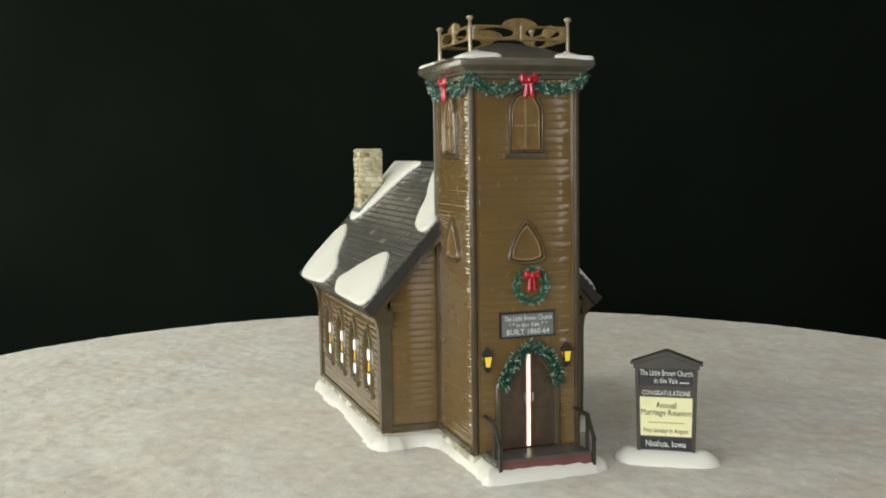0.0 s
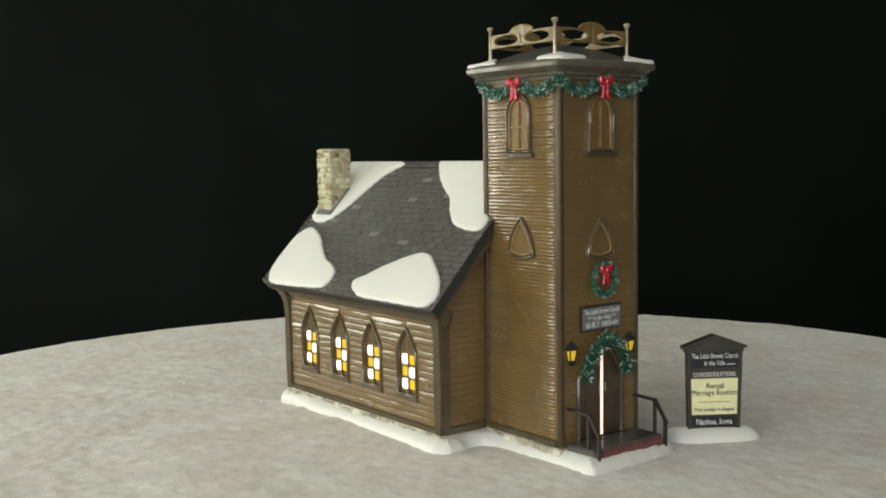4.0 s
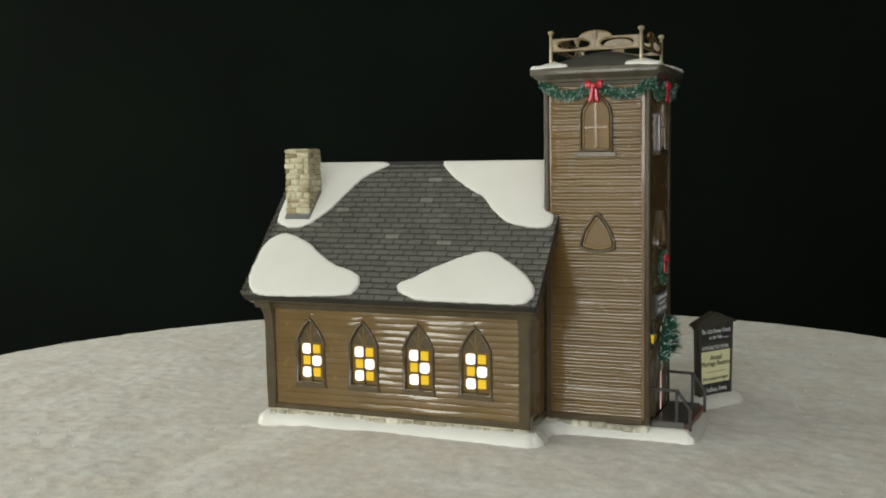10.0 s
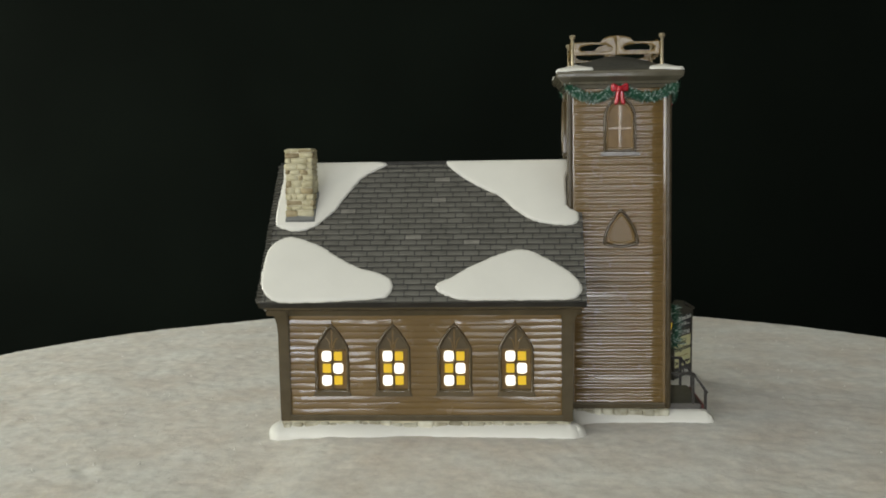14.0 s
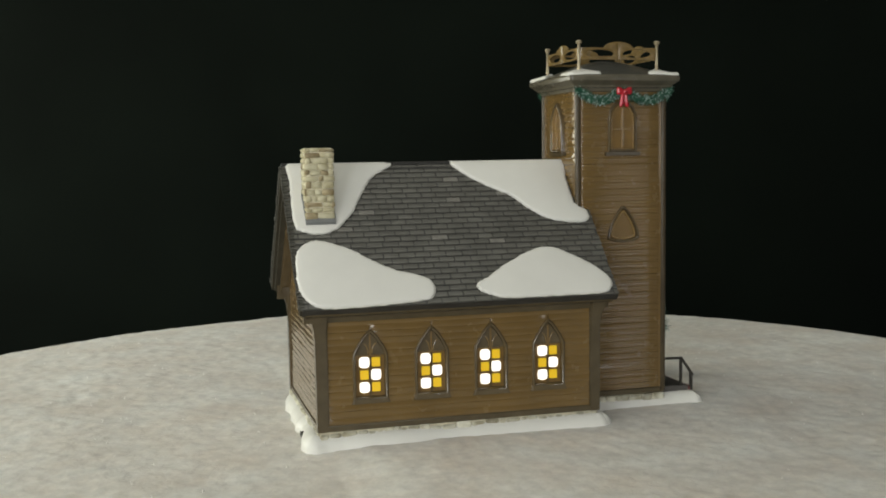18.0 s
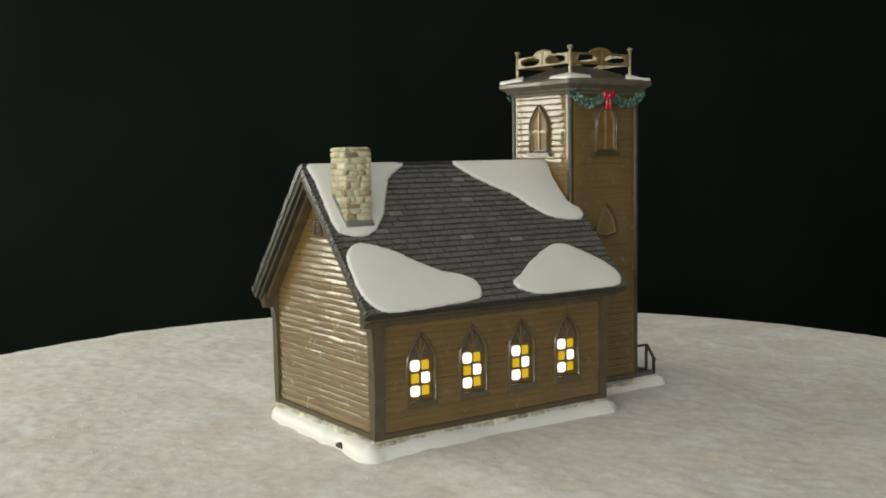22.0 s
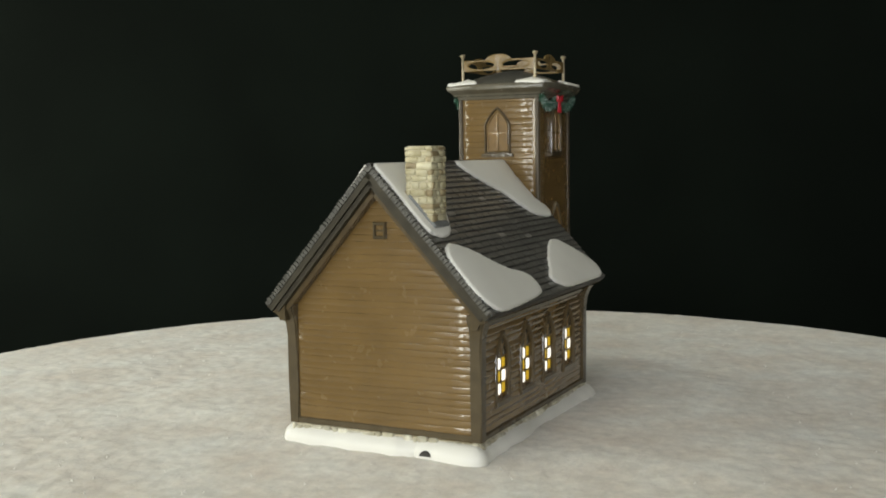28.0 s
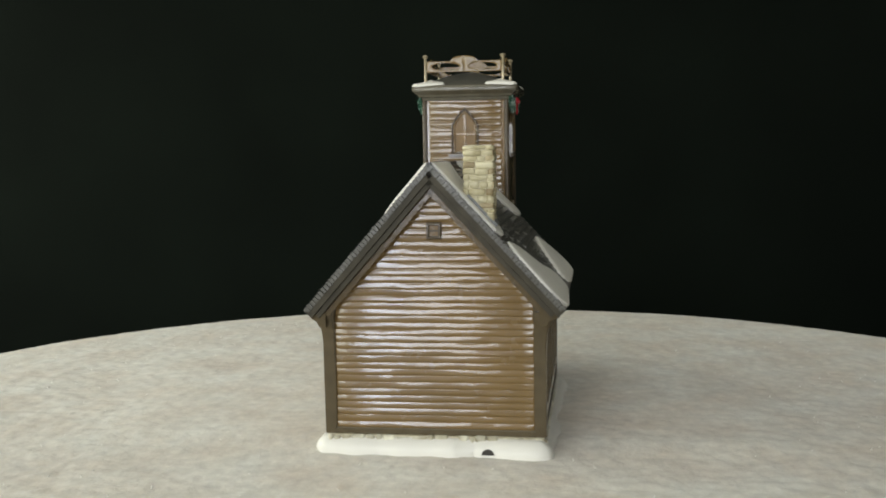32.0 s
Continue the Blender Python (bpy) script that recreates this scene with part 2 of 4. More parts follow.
def reuleaux(w, z0, apex, steps=6):
    """The rounded triangle of the small tower windows."""
    half = w / 2
    key = [(-half * 0.86, z0 + 0.0012), (0, z0 - 0.0006), (half * 0.86, z0 + 0.0012), (half, z0 + 0.0045), (half * 0.78, z0 + (apex - z0) * 0.52), (half * 0.34, z0 + (apex - z0) * 0.85),
           (0, apex), (-half * 0.34, z0 + (apex - z0) * 0.85), (-half * 0.78, z0 + (apex - z0) * 0.52), (-half, z0 + 0.0045)]
    return smooth_outline(key, 4)


def shrink(points, k, c):
    return [(c[0] + (u - c[0]) * k, c[1] + (v - c[1]) * k) for u, v in points]


def bar(a, b, r, bm=None, sides=4, turn=math.pi / 4):
    """A thin bar from a to b."""
    bm = bm or bmesh.new()
    a, b = Vector(a), Vector(b)
    q = (b - a).to_track_quat("Z", "Y")
    rows = []
    for p in (a, b):
        rows.append([bm.verts.new(p + q @ Vector((r * math.cos(turn + 2 * math.pi * i / sides), r * math.sin(turn + 2 * math.pi * i / sides), 0))) for i in range(sides)])
    for i in range(sides):
        bm.faces.new((rows[0][i], rows[0][(i + 1) % sides], rows[1][(i + 1) % sides], rows[1][i]))
    bm.faces.new(rows[0][::-1])
    bm.faces.new(rows[1])
    return bm


def lathe(profile, centre, sides=14, bm=None):
    bm = bm or bmesh.new()
    rows = []
    for r, z in profile:
        rows.append([bm.verts.new((centre[0] + r * math.cos(2 * math.pi * i / sides), centre[1] + r * math.sin(2 * math.pi * i / sides), z)) for i in range(sides)])
    for p, q in zip(rows, rows[1:]):
        for i in range(sides):
            bm.faces.new((p[i], p[(i + 1) % sides], q[(i + 1) % sides], q[i]))
    bm.faces.new(rows[0][::-1])
    bm.faces.new(rows[-1])
    return bm


def lettering(text, material, parent, place, u, v, width, height, d):
    """Flat raised letters, centred at (u, v), of that width and height."""
    cu = bpy.data.curves.new("lettering", "FONT")
    cu.body, cu.align_x, cu.extrude, cu.resolution_u = text, "CENTER", 0.02, 2
    tmp = new("lettering", cu)
    me = bpy.data.meshes.new_from_object(tmp.evaluated_get(bpy.context.evaluated_depsgraph_get()))
    bpy.data.objects.remove(tmp)
    xs, ys = [p.co.x for p in me.vertices], [p.co.y for p in me.vertices]
    kx, ky = width / (max(xs) - min(xs)), height / (max(ys) - min(ys))
    cx, cy = (max(xs) + min(xs)) / 2, (max(ys) + min(ys)) / 2
    for p in me.vertices:
        p.co = place(u + (p.co.x - cx) * kx, v + (p.co.y - cy) * ky, d + p.co.z * 0.005)
    me.update()
    return part("lettering", me, material, parent)


# ---- the room round the turntable ----
def room():
    def wall(name, bm, material, label):
        ob = part(name, bm, material, None)
        return tagged(ob, label, "wall", kind="structure")

    def pierced(name, u0, u1, holes, place):
        """A wall from u0 to u1, with window openings (from, to, foot, head)."""
        bm = bmesh.new()

        def block(a, b, lo, hi):
            vs = [bm.verts.new(place(u, v, d)) for u in (a, b) for v in (lo, hi) for d in (0.0, 0.12)]
            for q in ((0, 1, 3, 2), (4, 6, 7, 5), (0, 4, 5, 1), (2, 3, 7, 6), (0, 2, 6, 4), (1, 5, 7, 3)):
                bm.faces.new([vs[i] for i in q])
        u = u0
        for a, b, lo, hi in holes:
            block(u, a, -0.9, 1.7)
            block(a, b, -0.9, lo)
            block(a, b, hi, 1.7)
            u = b
        block(u, u1, -0.9, 1.7)
        return wall(name, bm, WALLPAINT, "plain grey painted wall with window openings")

    pierced("wall_west", -1.45, 1.6, [(-0.61, -0.11, 0.10, 0.82), (0.26, 0.73, 0.10, 0.82), (0.87, 1.43, 0.10, 0.82)], lambda u, v, d: (-1.67 - d, u, v))
    q = math.sqrt(0.5)
    pierced("wall_southwest", -0.62, 0.62, [(-0.57, 0.57, 0.09, 0.83)], lambda u, v, d: (-1.40 - 0.02 + (u - d) * q, -1.88 + 0.02 - (u + d) * q, v))
    pierced("wall_south", -0.97, 1.8, [(-0.90, -0.49, 0.09, 0.83), (-0.31, 0.38, 0.09, 0.83)], lambda u, v, d: (u, -2.31 - d, v))
    pierced("wall_east", -2.3, 1.6, [(-1.98, -1.74, 0.09, 0.83)], lambda u, v, d: (1.8 + d, u, v))
    wall("wall_north", box(-1.6, 1.8, 1.6, 1.72, -0.9, 1.7), WALLPAINT, "plain grey painted wall behind the backdrop")
    tagged(part("ceiling", box(-1.8, 1.9, -2.45, 1.75, 1.7, 1.8), CEILPAINT, None), "plain white painted ceiling", "ceiling", kind="structure")
    tagged(part("floor", box(-1.8, 1.9, -2.45, 1.75, -1.0, -0.9), BLACKCLOTH, None), "dark floor below the turntable", "floor", kind="structure")
    tagged(part("backdrop", box(-1.66, 1.79, 1.30, 1.31, -0.9, 1.69), BLACKCLOTH, None), "plain black cloth backdrop hanging behind the turntable", "backdrop", kind="structure")


room()
RIM = 0.527


def turntable():
    thing = empty("turntable")
    tagged(thing, "round turntable covered with off-white fleece like snow", "turntable", kind="structure")
    # fleece top: dense rings, lightly uneven, rolling over the rim
    radii = [0.0] + [RIM * (i / 220) ** 0.9 for i in range(1, 221)] + [RIM + 0.004, RIM + 0.006, RIM + 0.0065, RIM + 0.0065]
    drop = [0.0] * 221 + [-0.0015, -0.005, -0.012, -0.05]
    sides = 820
    verts, faces = [], []
    for k, (r, dz) in enumerate(zip(radii, drop)):
        for i in range(sides):
            a = 2 * math.pi * i / sides
            x, y = r * math.cos(a), r * math.sin(a)
            far = min(1.0, max(0.0, (r - 0.23) / 0.05)) * (1 - 0.7 * min(1.0, max(0.0, (r - 0.44) / 0.06)))
            h = 0.0018 * far * noise.noise((x * 11, y * 11, 3.0)) + 0.0006 * far * noise.noise((x * 52, y * 52, 9.0)) + (0.0005 + 0.0002 * far) * noise.noise((x * 105, y * 105, 2.0)) + (0.0032 * min(1.0, max(0.0, (x + 0.110) / 0.03)) - 0.0010) * (1 - min(1.0, far * 1.5)) - 0.0004
            w = 1 + 0.0015 * noise.noise((math.cos(a) * 9, math.sin(a) * 9, 0)) if r > RIM * 0.97 else 1
            verts.append((x * w, y * w, dz + h - 0.0004))
    for k in range(len(radii) - 1):
        for i in range(sides):
            j = (i + 1) % sides
            faces.append((k * sides + i, k * sides + j, (k + 1) * sides + j, (k + 1) * sides + i))
    me = bpy.data.meshes.new("fleece")
    me.from_pydata(verts, [], faces)
    me.validate()
    me.update()
    part("fleece", me, FLEECE, thing, "off-white fleece with short uneven pile", smooth=180)
    # stray bright tufts standing out of the pile
    rng = np.random.default_rng(4)
    n = 450
    rad, ang = RIM * np.sqrt(rng.random(n)), rng.random(n) * 2 * np.pi
    base = np.stack([rad * np.cos(ang), rad * np.sin(ang), np.full(n, -0.0010)], 1)
    lean = rng.random(n) * 2 * np.pi
    size = 0.0006 + 0.0012 * rng.random(n)
    tip = base + np.stack([np.cos(lean) * size, np.sin(lean) * size, 0.0015 + 0.0014 * rng.random(n)], 1)
    side = np.stack([-np.sin(lean), np.cos(lean), np.zeros(n)], 1) * (0.0004 + 0.0005 * rng.random(n))[:, None]
    back = np.stack([-np.cos(lean), -np.sin(lean), np.zeros(n)], 1) * 0.0006
    co = np.stack([base + side, base - side, base + back, tip], 1).reshape(-1, 3)
    idx = np.arange(n)[:, None] * 4
    tri = np.concatenate([idx + [0, 1, 3], idx + [1, 2, 3], idx + [2, 0, 3]], 1).reshape(-1, 3)
    me = bpy.data.meshes.new("tufts")
    me.from_pydata(co.tolist(), [], tri.tolist())
    me.update()
    tagged(part("tufts", me, TUFT, thing, "stray white fleece tufts", smooth=180), kind="stuff")
    part("disc", lathe([(RIM - 0.01, -0.05), (RIM, -0.045), (RIM, -0.012), (RIM - 0.01, -0.006)], (0, 0), 96), BLACK, thing, "black round disc under the fleece")
    part("pedestal", lathe([(0.24, -0.9), (0.20, -0.85), (0.12, -0.8), (0.10, -0.05)], (0, 0), 40), BLACK, thing, "black pedestal")
    return thing


TABLE = turntable()

# ---- the church: front towards +x, window side towards -y ----
CHURCH = empty("church_figurine")
tagged(CHURCH, "glazed brown church figurine with snowy charcoal roof and square tower", "church figurine")
Z = 0.012  # wall foot above the fleece
NX0, NX1, NY0, NY1 = -0.1126, 0.0872, -0.0762, 0.0672
NTOP = 0.0745
RIDGE_Y, RIDGE_Z, EAVE_S = -0.0050, 0.1765, 0.1265
CA, SA = 0.678, 0.735
TX0, TX1, TY0, TY1 = 0.0885, 0.1590, -0.0378, 0.0313
TTOP = 0.2300
LANCETS = (-0.0774, -0.0348, 0.0077, 0.0500)
TCX, TCY = (TX0 + TX1) / 2, (TY0 + TY1) / 2


def on_side(u, v, d):  # the nave's and the tower's window side; d outwards
    return (u, NY0 - d, v + Z)


def on_tower_side(u, v, d):
    return (u, TY0 - d, v + Z)


def on_front(u, v, d):
    return (TX1 + d, u, v + Z)


def on_back(u, v, d):  # tower's rear face
    return (TX0 - d, u, v + Z)


def on_tower_far(u, v, d):
    return (u, TY1 + d, v + Z)


def on_gable(u, v, d):  # nave's rear gable
    return (NX0 - d, u, v + Z)


def on_nave_front(u, v, d):
    return (NX1 + d, u, v + Z)


def on_slope(side):
    ca, sa = (CA, SA) if side < 0 else (0.662, 0.749)

    def place(x, s, h):
        return (x, RIDGE_Y + side * (s * ca + h * sa), RIDGE_Z - s * sa + h * ca + Z)
    return place


def board(u0, u1, v0, height, depth, place, parent, material, rnd, cut0=0.0, cut1=0.0, joined=None, back=-0.0006, beaded=False):
    """One clapboard: a wedge with a rounded lip, slightly hand-made. cut: how far each end leans in at the top."""
    seg = max(3, min(20, int((u1 - u0) / 0.008)))
    prof = ((0.0, back), (0.0, depth * 0.28), (0.07, depth * 0.58), (0.15, depth * 0.86), (0.27, depth), (0.43, depth * 0.97), (0.58, depth * 0.87), (0.74, depth * 0.70), (0.88, depth * 0.50), (0.96, depth * 0.38), (1.0, depth * 0.28), (1.0, back))
    if beaded:
        prof = ((0.0, back), (0.0, depth * 0.30), (0.07, depth * 0.66), (0.17, depth), (0.28, depth * 0.84), (0.38, depth * 0.52), (0.48, depth * 0.56), (0.60, depth * 0.84), (0.74, depth * 0.98), (0.87, depth * 0.76), (1.0, depth * 0.30), (1.0, back))
    bm = bmesh.new() if joined is None else joined
    loose = min(1.0, depth / 0.0006) * (0.75 if beaded else 1.0)
    own, roll = rnd.uniform(0.75, 1.25), rnd.uniform(-0.08, 0.08) * loose
    rows = []
    steps = [(i / seg, 1.0) for i in range(seg + 1)]
    if joined is None and seg > 3:  # ends rounded off
        e = 0.0005 / (u1 - u0)
        steps = [(0.0, 0.1), (e, 0.55), (2.4 * e, 0.92)] + steps[1:-1] + [(1 - 2.4 * e, 0.92), (1 - e, 0.55), (1.0, 0.1)]
    for t, full in steps:
        j, k = rnd.uniform(-1, 1) * height * 0.06 * full, own * full * (1 + rnd.uniform(-0.15, 0.15))
        lean = (roll + rnd.uniform(-0.11, 0.11) * loose) * full
        rows.append([bm.verts.new(place(u0 + cut0 * f * (1 - t) + (u1 - u0) * t - cut1 * f * t, v0 + height * f + (j if 0 < f < 1 else 0), d if d < 0 else d * k + (lean * (0.5 - f) * height if 0 < f < 1 else 0))) for f, d in prof])
    m = len(prof)
    for a, b in zip(rows, rows[1:]):
        for i in range(m):
            bm.faces.new((a[i], a[(i + 1) % m], b[(i + 1) % m], b[i]))
    bm.faces.new(rows[0])
    bm.faces.new(rows[-1][::-1])
    if joined is None:
        return part("clapboard", bm, material, parent, smooth=50)


def siding(u0, u1, v0, v1, pitch, depth, place, parent, seed, joined=False, holes=(), gap=None, back=-0.0006, beaded=False):
    """Courses of clapboards; gap(v) is half the width of a window opening at that height, round each of the holes."""
    rnd = random.Random(seed)
    n = round((v1 - v0) / pitch)
    p = (v1 - v0) / n
    bm = bmesh.new() if joined else None
    for i in range(n):
        v = v0 + i * p
        lo = gap(max(v, 0.0200)) if gap and v > 0.0190 else 0.0
        hi = gap(v + p) if lo else 0.0
        ends = [u0] + [q for c in (holes if lo else ()) for q in (c - lo, c + lo)] + [u1]
        for a, b in zip(ends[::2], ends[1::2]):
            board(a, b, v, p, depth, place, parent, BROWN, rnd, 0.0 if a == u0 else hi - lo, 0.0 if b == u1 else hi - lo, joined=bm, back=back, beaded=beaded)
    if joined:
        ob = part("clapboards", bm, BROWN, parent, smooth=50)
        tagged(ob, kind="stuff")


def wall_part(name, bm, label=""):
    return part(name, bm, BROWN_FLAT, CHURCH, label)


def nave():
    # side walls
    w = wall_part("side_wall", box(NX0 + 0.002, NX1, NY0 + 0.0028, NY0 + 0.006, Z - 0.002, NTOP + Z + 0.008), "brown clapboard wall with four lit lancet windows")
    opening = arch(0.0222, 0.0194, 0.0497, 0.0658)[:8]

    def gap(v):
        if v < 0.0194 or v > 0.0657:
            return 0.0
        for (w0, a), (w1, b) in zip(opening, opening[1:]):
            if a <= v <= b:
                return w0 + (w1 - w0) * (v - a) / max(1e-6, b - a)
        return 0.0
    siding(NX0 + 0.006, NX1 - 0.006, 0.0030, NTOP, 0.0045, 0.0005, on_side, w, 11, holes=LANCETS, gap=gap, back=-0.0030)
    w2 = wall_part("side_wall", box(NX0 + 0.002, NX1, NY1 - 0.004, NY1, Z - 0.002, NTOP + Z + 0.008), "brown clapboard wall")
    siding(NX0 + 0.006, NX1 - 0.006, 0.0050, NTOP, 0.0047, 0.0008, lambda u, v, d: (u, NY1 + d, v + Z), w2, 12, True)
    # gables
    half = (NY1 - NY0) / 2
    rise = SA / CA
    top = RIDGE_Z - 0.010
    shape = [(NY0 + 0.004, -0.002), (NY1 - 0.004, -0.002), (NY1 - 0.004, NTOP + 0.004), (RIDGE_Y, top - 0.004), (NY0 + 0.004, NTOP + 0.004)]
    g = wall_part("gable_wall", prism(shape, on_gable, -0.004, 0.0), "tall brown clapboard gable wall")
    rnd = random.Random(5)
    p = 0.0044
    v = 0.0030
    while v < top - 0.010:
        def reach(vv):
            return min(half - 0.006, max(0.0, (top - 0.006 - vv) / rise))
        r0, r1 = reach(v), reach(v + p)
        board(RIDGE_Y - r0 if r0 < half - 0.006 else NY0 + 0.006, RIDGE_Y + r0 if r0 < half - 0.006 else NY1 - 0.006, v, p, 0.00056, on_gable, g, BROWN, rnd, r0 - r1, r0 - r1)
        v += p
    f = wall_part("gable_wall", prism(shape, lambda u, v, d: (NX1 + d, u, v + Z), -0.004, 0.0), "brown clapboard wall beside the tower")
    v = 0.0050
    while v < 0.128:
        r0, r1 = (min(half - 0.006, (top - 0.006 - q) / rise) for q in (v, v + p))
        board(RIDGE_Y - r0 if r0 < half - 0.006 else NY0 + 0.006, TY0, v, p, 0.0002, on_nave_front, f, BROWN, rnd, r0 - r1, 0)
        v += p
    # corner boards that flare out to the eaves
    for x, sx in ((NX0, -1), (NX1, 1)):
        for y, sy in ((NY0, -1), (NY1, 1)):
            bm = bmesh.new()
            rows = []
            for z, o in ((-0.001, 0.0016), (0.03, 0.0017), (0.060, 0.0020), (0.068, 0.0027), (0.073, 0.0042), (0.0775, 0.0066), (0.0815, 0.0096)):
                a, b = x + sx * min(o, 0.0065), x - sx * 0.0062
                c, e = y + sy * o, y - sy * 0.0062
                rows.append([bm.verts.new(q) for q in ((a, c, z + Z), (b, c, z + Z), (b, e, z + Z), (a, e, z + Z))])
            for r, q in zip(rows, rows[1:]):
                for i in range(4):
                    bm.faces.new((r[i], r[(i + 1) % 4], q[(i + 1) % 4], q[i]))
            bm.faces.new(rows[0][::-1])
            bm.faces.new(rows[-1])
            bmesh.ops.bevel(bm, geom=[e for e in bm.edges if abs(e.verts[0].co.z - e.verts[1].co.z) > 0.003], offset=0.0009, segments=2, affect="EDGES")
            part("corner_board", bm, DARK, CHURCH, "dark brown corner board flaring at the eaves", smooth=40)
    for y, sy in ((NY0, -1), (NY1, 1)):
        part("frieze_block", prism([(y - sy * 0.0066, 0.0750), (y + sy * 0.0020, 0.0750), (y + sy * 0.0020, 0.0830), (y - sy * 0.0066, 0.0880)], on_gable, -0.0038, 0.0009), DARK, CHURCH)
    # skirting boards
    part("skirting_board", box(NX0 + 0.004, NX1 - 0.004, NY0 - 0.0013, NY0 + 0.001, Z - 0.001, Z + 0.0032, 0.0007), DARK, CHURCH)
    part("skirting_board", box(NX0 + 0.004, NX1 - 0.004, NY1 - 0.001, NY1 + 0.0021, Z - 0.001, Z + 0.0032, 0.0007), DARK, CHURCH)
    part("skirting_board", box(NX0 - 0.0013, NX0 + 0.001, NY0 + 0.004, NY1 - 0.004, Z - 0.001, Z + 0.0032, 0.0007), DARK, CHURCH)
    part("skirting_board", box(NX1 - 0.001, NX1 + 0.0018, NY0 + 0.004, TY0 - 0.001, Z - 0.001, Z + 0.0038, 0.0007), DARK, CHURCH)
    # small louvre in the rear gable
    c = (-0.0060, 0.1337)
    o = [(c[0] - 0.0048, c[1] - 0.0056), (c[0] + 0.0048, c[1] - 0.0056), (c[0] + 0.0048, c[1] + 0.0056), (c[0] - 0.0048, c[1] + 0.0056)]
    v = part("gable_vent", ring_plate(o, shrink(o, 0.6, c), on_gable, 0.0, 0.0030), DARK, CHURCH, "small square dark vent")
    part("vent_panel", prism(shrink(o, 0.66, c), on_gable, 0.0, 0.0012), BROWN_FLAT, v)
    part("vent_slat", prism([(c[0] - 0.0032, c[1] - 0.0006), (c[0] + 0.0032, c[1] - 0.0006), (c[0] + 0.0032, c[1] + 0.0006), (c[0] - 0.0032, c[1] + 0.0006)], on_gable, 0.0008, 0.0020), DARK, v)


def lancet(cx):
    """A lit lancet window: raised surround, sill, mullions, six panes below two small lights."""
    def place(u, v, d):
        return on_side(cx + u, v, d)
    outer, inner = arch(0.0246, 0.0175, 0.050, 0.0675), arch(0.0196, 0.0212, 0.0495, 0.0642)
    w = part("window", bead(outer, inner, place, -0.0030, 0.0020), FRAME_BROWN, CHURCH, "pointed dark-framed window lit from inside", smooth=65)
    part("back_panel", prism(arch(0.0200, 0.0210, 0.0495, 0.0645), place, -0.0030, -0.0020), SASH, w)
    part("sill", prism([(-0.0133, 0.0165), (0.0133, 0.0165), (0.0120, 0.0205), (-0.0120, 0.0205)], place, 0.0, 0.0021, 0.0006), FRAME_BROWN, w)
    zs, h = (0.0403, 0.0318, 0.0233), 0.0078
    for r, z in enumerate(zs):
        for c in (0, 1):
            u0 = -0.0076 if c == 0 else 0.0004
            lit = (r + c) % 2 == 0
            k = 0.00025 if lit else 0.0008
            rr = 0.0020 if lit else 0.0005
            pts = []
            for cu, cv, a0 in ((u0 + 0.0073 - k - rr, z + h - k - rr, 0), (u0 + k + rr, z + h - k - rr, 90), (u0 + k + rr, z + k + rr, 180), (u0 + 0.0073 - k - rr, z + k + rr, 270)):
                pts += [(cu + rr * math.cos(radians(a0 + q)), cv + rr * math.sin(radians(a0 + q))) for q in (0, 30, 60, 90)]
            part("pane", prism(pts, place, -0.0024, -0.0007 if lit else -0.0009), LIT if lit else AMBER, w, "bright lit pane" if lit else "amber pane", smooth=60)
    part("infill", prism([(u, max(v, 0.0492)) for u, v in arch(0.0192, 0.0480, 0.0500, 0.0638)], place, -0.0026, -0.0006), FRAME_BROWN, w, "brown blind head of the window")
    part("mullion", prism([(-0.0005, 0.0212), (0.0005, 0.0212), (0.0005, 0.0492), (-0.0005, 0.0492)], place, -0.0024, -0.0005), FRAME_BROWN, w)
    part("mullion", prism([(-0.0005, 0.0488), (0.0005, 0.0488), (0.0005, 0.0625), (-0.0005, 0.0625)], place, -0.0024, -0.0004), SASH, w)
    for z in (0.0313, 0.0398, 0.0486):
        part("glazing_bar", prism([(-0.0085, z - 0.0003), (0.0085, z - 0.0003), (0.0085, z + 0.0005), (-0.0085, z + 0.0005)], place, -0.0024, -0.0005), SASH, w)
    for k in (-1, 1):
        curve = [(k * 0.0012 + k * 0.0036 * (1 - math.cos(q)) , 0.0500 + 0.0072 * math.sin(q)) for q in (0, 0.5, 1.0, 1.4)]
        bm = bmesh.new()
        for p, q in zip(curve, curve[1:]):
            bar(place(p[0], p[1], -0.0007), place(q[0], q[1], -0.0007), 0.0004, bm, 5)
        part("tracery", bm, SASH_PALE, w)


